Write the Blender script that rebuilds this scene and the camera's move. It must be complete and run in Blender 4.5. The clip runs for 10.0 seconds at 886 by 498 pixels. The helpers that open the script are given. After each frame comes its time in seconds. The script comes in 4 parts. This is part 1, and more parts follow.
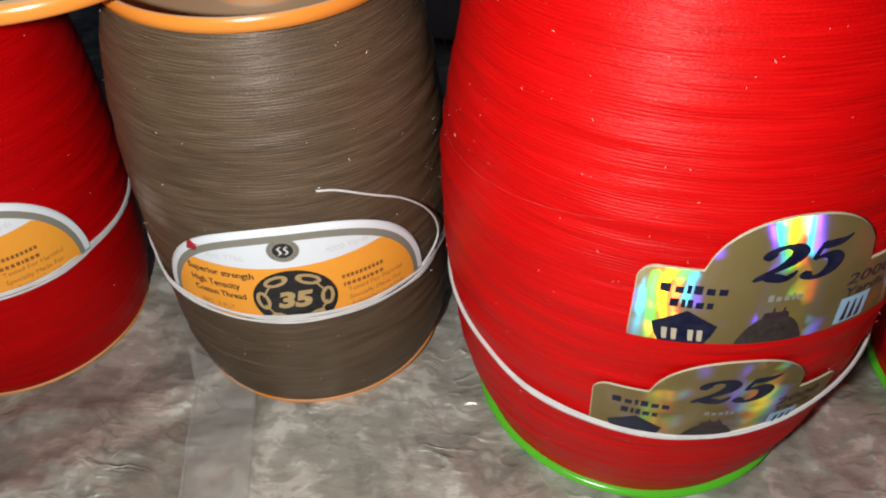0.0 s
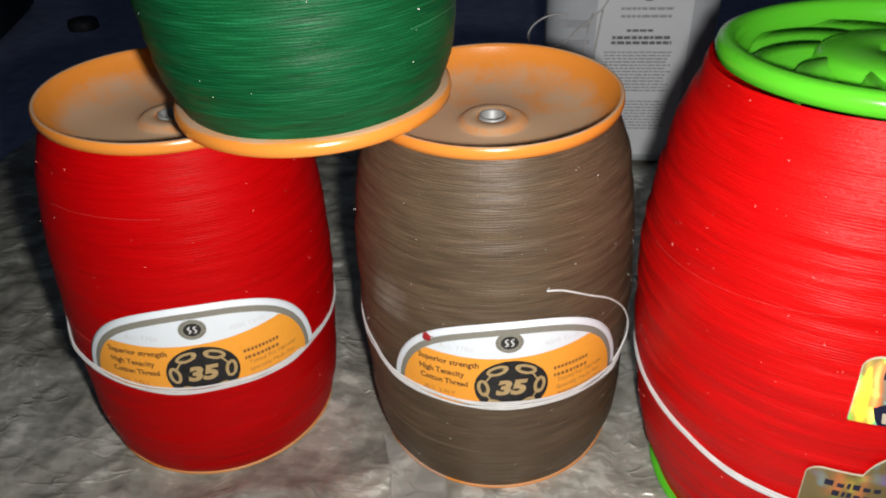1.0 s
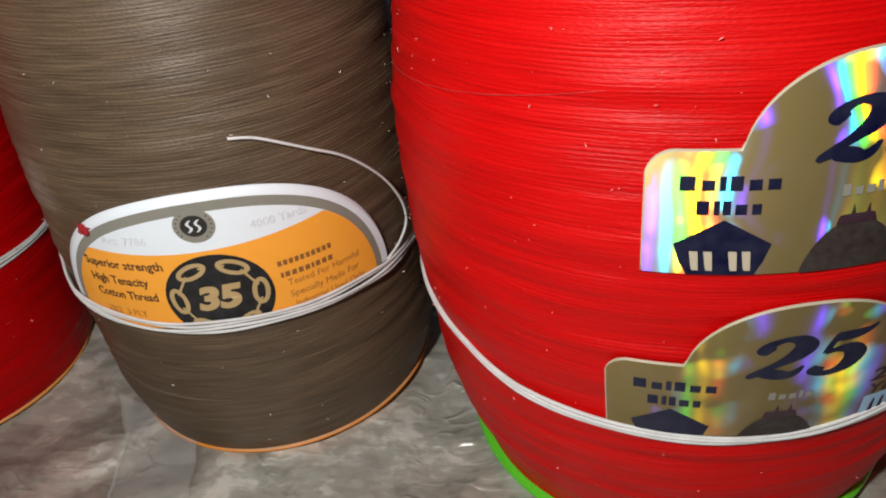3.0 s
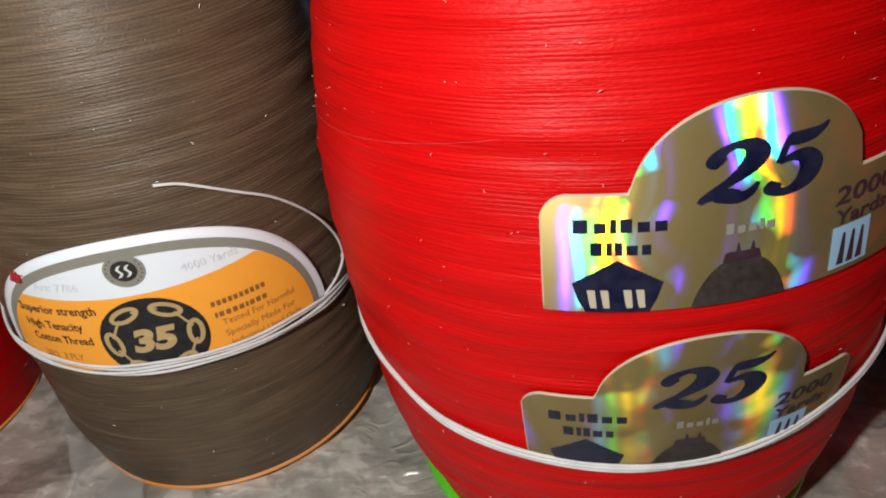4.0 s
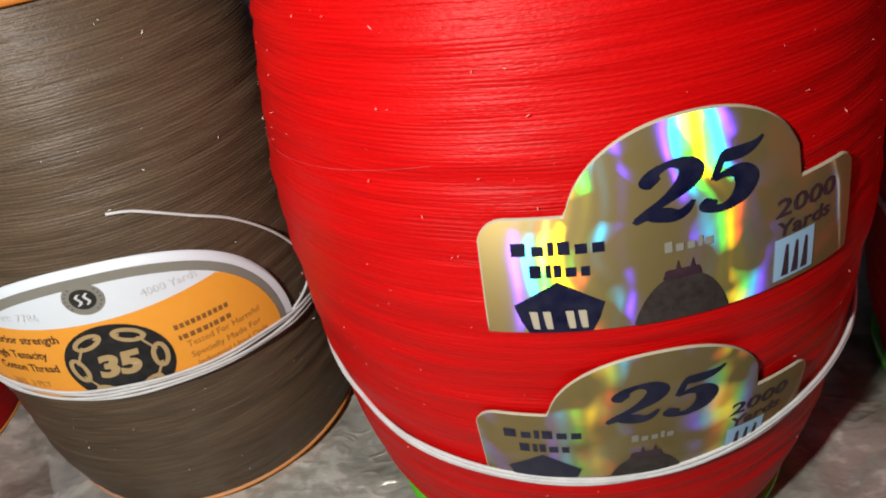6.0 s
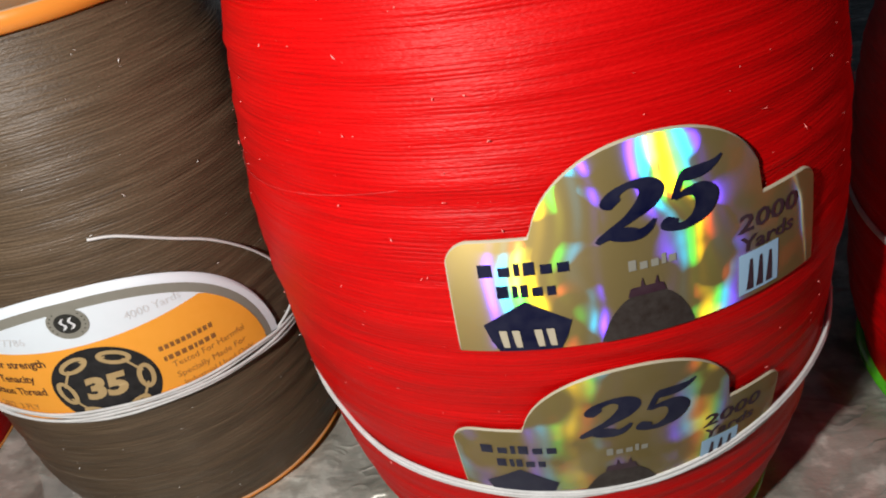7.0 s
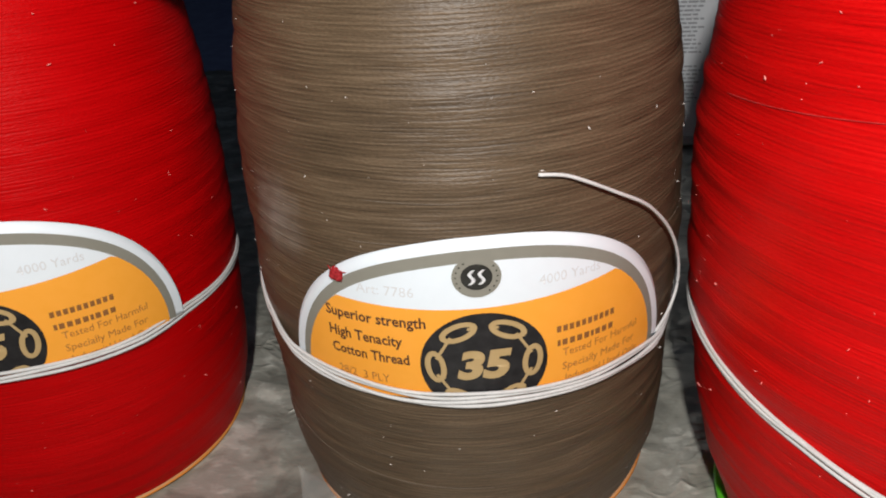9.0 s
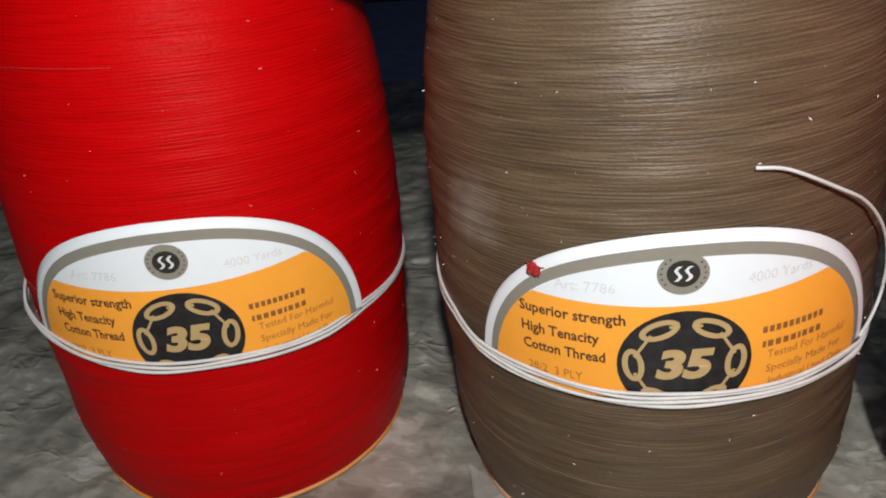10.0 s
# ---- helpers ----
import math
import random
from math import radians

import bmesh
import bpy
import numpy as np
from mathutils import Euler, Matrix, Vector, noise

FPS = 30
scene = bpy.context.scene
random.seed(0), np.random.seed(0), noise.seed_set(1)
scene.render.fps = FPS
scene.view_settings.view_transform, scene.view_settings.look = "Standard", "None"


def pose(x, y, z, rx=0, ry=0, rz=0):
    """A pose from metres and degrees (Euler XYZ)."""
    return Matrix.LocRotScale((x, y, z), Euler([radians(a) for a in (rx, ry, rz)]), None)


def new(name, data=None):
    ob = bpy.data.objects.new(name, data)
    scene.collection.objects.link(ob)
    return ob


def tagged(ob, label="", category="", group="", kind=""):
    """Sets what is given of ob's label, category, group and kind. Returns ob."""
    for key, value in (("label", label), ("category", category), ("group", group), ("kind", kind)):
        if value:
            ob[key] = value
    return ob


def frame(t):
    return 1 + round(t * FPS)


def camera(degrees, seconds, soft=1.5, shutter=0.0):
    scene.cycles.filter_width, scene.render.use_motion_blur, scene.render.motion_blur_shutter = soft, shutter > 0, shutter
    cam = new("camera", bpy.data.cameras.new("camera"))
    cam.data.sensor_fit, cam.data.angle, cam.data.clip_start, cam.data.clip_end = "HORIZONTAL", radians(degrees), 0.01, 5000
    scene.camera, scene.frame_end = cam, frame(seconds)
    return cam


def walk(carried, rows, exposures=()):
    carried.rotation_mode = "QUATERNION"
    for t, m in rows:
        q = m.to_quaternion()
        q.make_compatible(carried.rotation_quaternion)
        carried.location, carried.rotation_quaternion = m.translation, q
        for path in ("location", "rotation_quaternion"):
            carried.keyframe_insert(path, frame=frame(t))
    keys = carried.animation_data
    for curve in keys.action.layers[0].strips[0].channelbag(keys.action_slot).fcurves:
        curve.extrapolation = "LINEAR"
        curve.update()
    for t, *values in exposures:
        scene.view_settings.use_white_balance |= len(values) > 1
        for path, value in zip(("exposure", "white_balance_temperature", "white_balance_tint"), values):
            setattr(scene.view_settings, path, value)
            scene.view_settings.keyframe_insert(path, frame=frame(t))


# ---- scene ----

cam = camera(61.72, 10.0, soft=2.0)
PATH = [
    (0, 0.0582, -0.1738, 0.1886, 47.66, 0.26, 5.00),
    (0.2, 0.0474, -0.1779, 0.1944, 47.07, -0.06, 6.35),
    (0.5, 0.0339, -0.1870, 0.2024, 50.56, -0.44, 5.49),
    (0.7, 0.0248, -0.1964, 0.2051, 52.99, -0.54, 7.16),
    (1, 0.0163, -0.2020, 0.2038, 56.25, 1.77, 8.39),
    (1.2, 0.0157, -0.1953, 0.2002, 57.75, 3.45, 9.31),
    (1.5, 0.0183, -0.1789, 0.1863, 54.20, 4.17, 7.39),
    (1.7, 0.0234, -0.1759, 0.1751, 54.58, 3.56, 7.88),
    (1.8, 0.0267, -0.1744, 0.1666, 55.30, 2.59, 8.70),
    (2, 0.0358, -0.1729, 0.1540, 57.97, 4.61, 9.02),
    (2.2, 0.0454, -0.1674, 0.1453, 56.94, 5.24, 8.96),
    (2.3, 0.0503, -0.1641, 0.1416, 56.88, 4.83, 7.40),
    (2.5, 0.0586, -0.1597, 0.1385, 56.42, 5.07, 7.55),
    (2.8, 0.0676, -0.1593, 0.1378, 55.88, 4.74, 5.93),
    (3, 0.0710, -0.1591, 0.1375, 56.50, 4.59, 5.33),
    (3.2, 0.0724, -0.1592, 0.1394, 57.13, 4.45, 4.45),
    (4.3, 0.0878, -0.1578, 0.1445, 57.37, 5.85, 2.73),
    (4.5, 0.0905, -0.1551, 0.1469, 57.11, 6.87, 2.40),
    (4.8, 0.0899, -0.1534, 0.1457, 54.30, 8.04, 2.51),
    (5, 0.0877, -0.1552, 0.1465, 55.22, 8.08, 3.49),
    (5.2, 0.0858, -0.1563, 0.1442, 53.81, 7.26, 3.93),
    (5.5, 0.0833, -0.1529, 0.1403, 55.04, 6.16, 2.91),
    (5.7, 0.0834, -0.1543, 0.1406, 55.20, 6.05, 3.64),
    (6, 0.0916, -0.1546, 0.1455, 56.15, 7.33, 2.46),
    (6.2, 0.0952, -0.1539, 0.1473, 56.09, 7.87, 1.55),
    (7.5, 0.0969, -0.1546, 0.1480, 56.96, 8.82, 2.17),
    (7.8, 0.0926, -0.1542, 0.1476, 57.29, 8.94, 0.57),
    (8, 0.0801, -0.1495, 0.1439, 55.66, 8.78, 3.24),
    (8.2, 0.0582, -0.1469, 0.1324, 57.43, 5.59, 4.14),
    (8.3, 0.0498, -0.1434, 0.1285, 57.50, 4.89, 4.78),
    (8.5, 0.0375, -0.1412, 0.1257, 57.89, 4.54, 5.68),
    (8.7, 0.0308, -0.1438, 0.1262, 58.80, 4.78, 8.64),
    (8.8, 0.0270, -0.1446, 0.1265, 60.70, 3.64, 9.23),
    (9, 0.0216, -0.1458, 0.1262, 62.33, 2.81, 9.31),
    (9.2, 0.0166, -0.1484, 0.1268, 64.34, 3.21, 10.88),
    (9.3, 0.0145, -0.1494, 0.1265, 63.68, 2.82, 11.42),
    (9.5, 0.0103, -0.1512, 0.1269, 62.08, 3.52, 14.21),
    (9.7, 0.0072, -0.1511, 0.1269, 61.56, 5.27, 15.80),
    (10, 0.0060, -0.1508, 0.1255, 63.62, 5.81, 16.40),
]
EXPOSURES = [(0.0, -0.36), (1.0, -0.12), (1.6, -0.08), (2.0, -0.28), (2.5, -0.47), (4.5, -0.40), (5.0, -0.46), (6.0, -0.39), (7.5, -0.34), (8.0, -0.38), (8.5, -0.27), (10.0, -0.20)]
walk(cam, [(t, pose(x, y, z, rx, ry, rz)) for t, x, y, z, rx, ry, rz in PATH], EXPOSURES)

# ---- light: the small torch beside the lens, and the dim room ----
torch = bpy.data.lights.new("torch", "POINT")
torch.energy, torch.shadow_soft_size, torch.color = 2.85, 0.004, (1.0, 0.98, 0.945)
torch_ob = new("torch", torch)
torch_ob.matrix_world = pose(0.026, -0.194, 0.194)

world = bpy.data.worlds.new("dim_room")
scene.world = world
world.use_nodes = True
world.node_tree.nodes["Background"].inputs["Color"].default_value = (0.62, 0.76, 1.0, 1)
world.node_tree.nodes["Background"].inputs["Strength"].default_value = 0.05


# ---- materials ----
class Nodes:
    """A short way to write a node material."""

    def __init__(self, name):
        self.mat = bpy.data.materials.new(name)
        self.mat.use_nodes = True
        self.tree = self.mat.node_tree
        self.shader = self.tree.nodes["Principled BSDF"]
        self.out = self.tree.nodes["Material Output"]

    def node(self, kind, **values):
        n = self.tree.nodes.new(kind)
        for key, value in values.items():
            n.inputs[key.replace("_", " ")].default_value = value
        return n

    def link(self, a, b):
        self.tree.links.new(a, b)

    def math(self, op, a, b=None):
        n = self.tree.nodes.new("ShaderNodeMath")
        n.operation = op
        for i, v in enumerate((a, b)):
            if v is None:
                continue
            if isinstance(v, (int, float)):
                n.inputs[i].default_value = v
            else:
                self.link(v, n.inputs[i])
        return n.outputs[0]

    def ramp(self, fac, stops):
        n = self.tree.nodes.new("ShaderNodeValToRGB")
        while len(n.color_ramp.elements) < len(stops):
            n.color_ramp.elements.new(0.5)
        for e, (at, col) in zip(n.color_ramp.elements, stops):
            e.position, e.color = at, (*col, 1)
        self.link(fac, n.inputs[0])
        return n.outputs[0]

    def coords(self, scale=(1, 1, 1)):
        c = self.tree.nodes.new("ShaderNodeTexCoord")
        m = self.tree.nodes.new("ShaderNodeMapping")
        m.inputs["Scale"].default_value = scale
        self.link(c.outputs["Object"], m.inputs[0])
        return m.outputs[0]

    def noise(self, vec, scale, detail=3.0, rough=0.55):
        n = self.node("ShaderNodeTexNoise", Scale=scale, Detail=detail, Roughness=rough)
        self.link(vec, n.inputs["Vector"])
        return n.outputs["Fac"]

    def bump(self, height, strength, distance):
        n = self.node("ShaderNodeBump", Strength=strength, Distance=distance)
        self.link(height, n.inputs["Height"])
        self.link(n.outputs[0], self.shader.inputs["Normal"])
        return n

    def put(self, **values):
        for key, value in values.items():
            self.shader.inputs[key.replace("_", " ")].default_value = value


def mix3(a, b, k):
    return tuple(x + (y - x) * k for x, y in zip(a, b))


SCUFF = (-0.0280, -0.0345, 0.0745)


def thread_material(name, col, dark, light, gloss=0.35, scuff=None):
    """Wound sewing thread: fine turns round the axis, crossing layers, dusty streaks."""
    m = Nodes(name)
    c = m.tree.nodes.new("ShaderNodeTexCoord")
    s = m.tree.nodes.new("ShaderNodeSeparateXYZ")
    m.link(c.outputs["Object"], s.inputs[0])
    ang = m.math("ARCTAN2", s.outputs[0], m.math("MULTIPLY", s.outputs[1], -1.0))

    def layer(shear, za, aa, detail):
        z = m.math("ADD", s.outputs[2], m.math("MULTIPLY", ang, shear))
        comb = m.tree.nodes.new("ShaderNodeCombineXYZ")
        m.link(m.math("MULTIPLY", ang, aa), comb.inputs[0])
        m.link(m.math("MULTIPLY", z, za), comb.inputs[1])
        return m.noise(comb.outputs[0], 1.0, detail)

    fine = layer(0.0006, 2500.0, 2.6, 2.0)
    twist = layer(0.0, 3600.0, 60.0, 1.0)
    cross = layer(-0.0035, 900.0, 1.5, 3.0)
    cross2 = layer(0.0075, 520.0, 1.3, 3.0)
    broad = layer(0.003, 90.0, 1.6, 2.0)
    course_z = m.math("ADD", m.math("MULTIPLY", s.outputs[2], 9200.0), m.math("ADD", m.math("MULTIPLY", cross, 7.0), m.math("MULTIPLY", broad, 16.0)))
    turns = m.math("MULTIPLY", m.math("SINE", course_z), 0.10)
    h = m.math("ADD", m.math("ADD", m.math("MULTIPLY", fine, 1.05), m.math("MULTIPLY", cross, 0.55)), m.math("ADD", m.math("MULTIPLY", cross2, 0.35), m.math("ADD", turns, m.math("MULTIPLY", m.math("SUBTRACT", twist, 0.5), 0.5))))
    tone = m.math("ADD", m.math("MULTIPLY", h, 0.36), m.math("ADD", m.math("MULTIPLY", broad, 0.17), 0.055))
    colour = m.ramp(tone, [(0.27, dark), (0.50, col), (0.73, light)])
    if scuff:
        # a pale rubbed patch of its own shape
        d = m.tree.nodes.new("ShaderNodeVectorMath")
        d.operation = "DISTANCE"
        m.link(c.outputs["Object"], d.inputs[0])
        d.inputs[1].default_value = scuff
        near = m.math("SUBTRACT", 1.0, m.math("MULTIPLY", d.outputs["Value"], 75.0))
        k = m.math("MULTIPLY", m.math("MAXIMUM", near, 0.0), m.math("ADD", m.noise(c.outputs["Object"], 260.0, 4.0), m.math("MULTIPLY", fine, 0.5)))
        mixer = m.tree.nodes.new("ShaderNodeMix")
        mixer.data_type = "RGBA"
        m.link(m.ramp(k, [(0.22, (0, 0, 0)), (0.70, (0.26, 0.26, 0.26))]), mixer.inputs[0])
        m.link(colour, mixer.inputs[6])
        mixer.inputs[7].default_value = (0.42, 0.38, 0.35, 1)
        colour = mixer.outputs[2]
    m.link(colour, m.shader.inputs["Base Color"])
    m.bump(h, 0.42, 0.00042)
    m.put(Roughness=0.46, Specular_IOR_Level=gloss, Sheen_Weight=0.0)
    return m.mat


RED = thread_material("red_thread", (0.42, 0.0006, 0.0016), (0.27, 0.0003, 0.0006), (0.50, 0.002, 0.003), 0.06)
SCARLET = thread_material("scarlet_thread", (0.50, 0.0009, 0.0014), (0.29, 0.0003, 0.0005), (0.64, 0.006, 0.005), 0.16)
TAUPE = thread_material("taupe_thread", (0.088, 0.058, 0.034), (0.026, 0.016, 0.009), (0.18, 0.125, 0.078), 0.30, tuple(SCUFF))
GREEN = thread_material("green_thread", (0.002, 0.060, 0.018), (0.001, 0.018, 0.006), (0.012, 0.150, 0.052), 0.14)


def plastic_material(name, col, dust, amount, rough=0.28, glow=0.0):
    """Moulded plastic with grey dust lying on its upward faces."""
    m = Nodes(name)
    v = m.coords()
    geo = m.tree.nodes.new("ShaderNodeNewGeometry")
    s = m.tree.nodes.new("ShaderNodeSeparateXYZ")
    m.link(geo.outputs["Normal"], s.inputs[0])
    n1, n2 = m.noise(v, 55.0, 4.0, 0.6), m.noise(v, 700.0, 3.0)
    flat = m.math("POWER", m.math("MAXIMUM", s.outputs[2], 0.0), 2.5)
    k = m.math("MULTIPLY", m.math("MULTIPLY", flat, m.math("ADD", m.math("MULTIPLY", n1, 1.3), 0.1)), amount)
    k = m.math("ADD", m.math("ADD", k, m.math("MULTIPLY", n1, 0.10 * amount)), m.math("MULTIPLY", m.math("SUBTRACT", n2, 0.5), 0.35 * amount))
    n = m.ramp(k, [(0.32, col), (0.72, dust)])
    m.link(n, m.shader.inputs["Base Color"])
    m.link(m.ramp(k, [(0.2, (rough,) * 3), (0.6, (0.75,) * 3)]), m.shader.inputs["Roughness"])
    m.bump(n2, 0.12, 0.0002)
    m.put(Specular_IOR_Level=0.5, Subsurface_Weight=glow, Subsurface_Scale=0.004, Subsurface_Radius=(1, 1, 0.4))
    return m.mat


ORANGE = plastic_material("orange_plastic", (0.66, 0.225, 0.032), (0.47, 0.30, 0.18), 0.95)
LIME = plastic_material("lime_plastic", (0.095, 0.50, 0.022), (0.23, 0.56, 0.13), 0.40, 0.22, 0.20)


def plain_material(name, col, rough=0.6, metal=0.0, scale=300.0, vary=0.15, bump=0.1):
    m = Nodes(name)
    v = m.coords()
    a, b = m.noise(v, scale, 3.0), m.noise(v, scale * 0.08, 2.0)
    k = m.math("ADD", m.math("MULTIPLY", a, 0.5), m.math("MULTIPLY", b, 0.5))
    m.link(m.ramp(k, [(0.3, mix3(col, (0, 0, 0), vary)), (0.7, mix3(col, (1, 1, 1), vary * 0.25))]), m.shader.inputs["Base Color"])
    m.bump(a, bump, 0.0002)
    m.put(Roughness=rough, Metallic=metal, Specular_IOR_Level=0.15 if "ink" in name else 0.4)
    return m.mat


PAPER = plain_material("white_paper", (0.70, 0.75, 0.80), 0.5, 0, 400, 0.04, 0.05)
GREY_INK = plain_material("grey_ink", (0.22, 0.21, 0.175), 0.5, 0, 400, 0.06, 0.03)
ORANGE_INK = plain_material("orange_ink", (0.84, 0.34, 0.035), 0.45, 0, 400, 0.05, 0.03)
BLACK_INK = plain_material("black_ink", (0.005, 0.004, 0.005), 0.4, 0, 400, 0.1, 0.03)
TAN_INK = plain_material("tan_ink", (0.42, 0.29, 0.13), 0.4, 0, 400, 0.1, 0.03)
BROWN_INK = plain_material("brown_ink", (0.075, 0.026, 0.008), 0.5, 0, 400, 0.1, 0.03)
OLIVE_INK = plain_material("olive_ink", (0.014, 0.013, 0.010), 0.5, 0, 400, 0.1, 0.03)
FAINT_INK = plain_material("faint_ink", (0.62, 0.62, 0.63), 0.5, 0, 400, 0.05, 0.03)
WARM_BROWN = plain_material("warm_brown_ink", (0.24, 0.095, 0.022), 0.5, 0, 400, 0.1, 0.03)
FADED_BROWN = plain_material("faded_brown_ink", (0.36, 0.14, 0.03), 0.5, 0, 400, 0.08, 0.03)
NAVY_INK = plain_material("navy_ink", (0.002, 0.003, 0.024), 0.35, 0, 400, 0.1, 0.03)
SKY_INK = plain_material("sky_ink", (0.33, 0.52, 0.72), 0.4, 0, 200, 0.12, 0.03)
MAROON_INK = plain_material("maroon_ink", (0.035, 0.012, 0.022), 0.4, 0, 400, 0.1, 0.03)
UMBER_INK = plain_material("umber_ink", (0.026, 0.017, 0.014), 0.5, 0, 900, 0.12, 0.1)
PALE_INK = plain_material("pale_ink", (0.42, 0.36, 0.26), 0.4, 0, 300, 0.1, 0.03)
STRING = plain_material("white_string", (0.62, 0.61, 0.60), 0.7, 0, 2500, 0.25, 0.4)
# fibre ends paler than the thread, their glint put into the colour
LINT = plain_material("pale_lint", (0.75, 0.70, 0.66), 0.6, 0, 900, 0.1, 0.05)
RED_LINT = plain_material("red_lint", (0.85, 0.25, 0.22), 0.6, 0, 900, 0.1, 0.05)
TAUPE_STRAY = plain_material("taupe_strand", (0.14, 0.10, 0.066), 0.6, 0, 2500, 0.3, 0.3)
RED_STRAY = plain_material("red_strand", (0.56, 0.006, 0.005), 0.7, 0, 2500, 0.3, 0.3)
GREEN_STRAY = plain_material("green_strand", (0.03, 0.23, 0.08), 0.5, 0, 2500, 0.3, 0.3)
CRIMSON = plain_material("crimson_fluff", (0.30, 0.002, 0.006), 0.8, 0, 1500, 0.06, 0.4)
STEEL = plain_material("steel", (0.36, 0.36, 0.35), 0.55, 0.4, 200, 0.2, 0.1)
NAVY_CLOTH = plain_material("navy_cloth", (0.30, 0.36, 0.60), 0.85, 0, 900, 0.35, 0.5)
TEAL_GREY = plain_material("dark_wall_paint", (0.06, 0.085, 0.16), 0.8, 0, 60, 0.3, 0.2)
BLACK_PLASTIC = plain_material("black_plastic", (0.006, 0.007, 0.011), 0.55, 0, 200, 0.2, 0.1)
CAN_WHITE = plain_material("can_white", (0.80, 0.82, 0.85), 0.5, 0, 40, 0.10, 0.1)
CAN_PLASTIC = plain_material("can_plastic", (0.56, 0.59, 0.63), 0.45, 0, 60, 0.15, 0.1)
CAN_INK = plain_material("can_ink", (0.42, 0.43, 0.46), 0.5, 0, 300, 0.15, 0.03)
CAN_DARK = plain_material("can_dark_ink", (0.20, 0.20, 0.22), 0.5, 0, 300, 0.15, 0.03)


def film_material():
    """Crumpled silver plastic film: soft metal sheen, cloudy paler and darker patches, creases."""
    m = Nodes("silver_film")
    v = m.coords()
    warp = m.node("ShaderNodeTexNoise", Scale=26.0, Detail=3.0)
    m.link(v, warp.inputs["Vector"])
    add = m.tree.nodes.new("ShaderNodeVectorMath")
    add.operation = "MULTIPLY_ADD"
    add.inputs[1].default_value = (0.022, 0.022, 0.022)
    m.link(warp.outputs["Color"], add.inputs[0])
    m.link(v, add.inputs[2])
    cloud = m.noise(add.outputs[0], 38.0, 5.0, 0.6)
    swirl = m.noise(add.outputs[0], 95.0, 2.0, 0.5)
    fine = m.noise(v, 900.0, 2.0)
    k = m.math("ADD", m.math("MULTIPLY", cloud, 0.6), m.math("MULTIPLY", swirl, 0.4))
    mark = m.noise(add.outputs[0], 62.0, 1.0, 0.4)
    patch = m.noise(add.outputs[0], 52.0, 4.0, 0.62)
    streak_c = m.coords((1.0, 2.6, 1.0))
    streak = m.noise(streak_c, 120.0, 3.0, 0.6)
    # base colour steps from dark grey to pale by random noise
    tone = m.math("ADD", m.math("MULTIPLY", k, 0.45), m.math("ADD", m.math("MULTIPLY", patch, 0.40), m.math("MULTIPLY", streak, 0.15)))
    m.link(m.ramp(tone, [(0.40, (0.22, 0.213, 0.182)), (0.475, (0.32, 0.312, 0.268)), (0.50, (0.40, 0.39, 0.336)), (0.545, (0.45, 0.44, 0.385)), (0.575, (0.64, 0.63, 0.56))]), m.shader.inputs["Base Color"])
    m.link(m.ramp(mark, [(0.40, (0.31,) * 3), (0.60, (0.50,) * 3)]), m.shader.inputs["Roughness"])

    long = m.coords((0.32, 1.0, 1.0))
    bend = m.tree.nodes.new("ShaderNodeVectorMath")
    bend.operation = "MULTIPLY_ADD"
    bend.inputs[1].default_value = (0.03, 0.03, 0.03)
    m.link(warp.outputs["Color"], bend.inputs[0])
    m.link(long, bend.inputs[2])

    def creases(scale, sharp, shown):
        """Thin folded lines, where a noise passes through its middle, broken off outside of shown."""
        line = m.math("ABSOLUTE", m.math("SUBTRACT", m.noise(bend.outputs[0], scale, 2.0, 0.5), 0.5))
        edge = m.math("MAXIMUM", m.math("SUBTRACT", 1.0, m.math("MULTIPLY", line, sharp)), 0.0)
        return m.math("MULTIPLY", edge, shown)

    some = m.ramp(m.noise(v, 24.0, 2.0), [(0.45, (0, 0, 0)), (0.60, (1, 1, 1))])
    lines = m.math("ADD", m.math("MULTIPLY", creases(44.0, 30.0, some), 0.16), m.math("MULTIPLY", creases(110.0, 14.0, some), 0.12))
    h = m.math("ADD", m.math("ADD", lines, m.math("MULTIPLY", mark, 0.8)), m.math("ADD", m.math("MULTIPLY", fine, 0.030), m.math("ADD", m.math("MULTIPLY", swirl, 0.35), m.math("MULTIPLY", streak, 0.10))))
    m.bump(h, 0.85, 0.0036)
    m.put(Metallic=0.36, Specular_IOR_Level=0.7)
    return m.mat


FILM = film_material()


def clear_material(name, tint, rough):
    m = Nodes(name)
    m.bump(m.noise(m.coords(), 500.0), 0.4, 0.0004)
    m.put(Base_Color=(*tint, 1), Roughness=rough, Alpha=0.13, Specular_IOR_Level=0.9)
    return m.mat


CLEAR = clear_material("clear_tape", (0.62, 0.61, 0.58), 0.28)


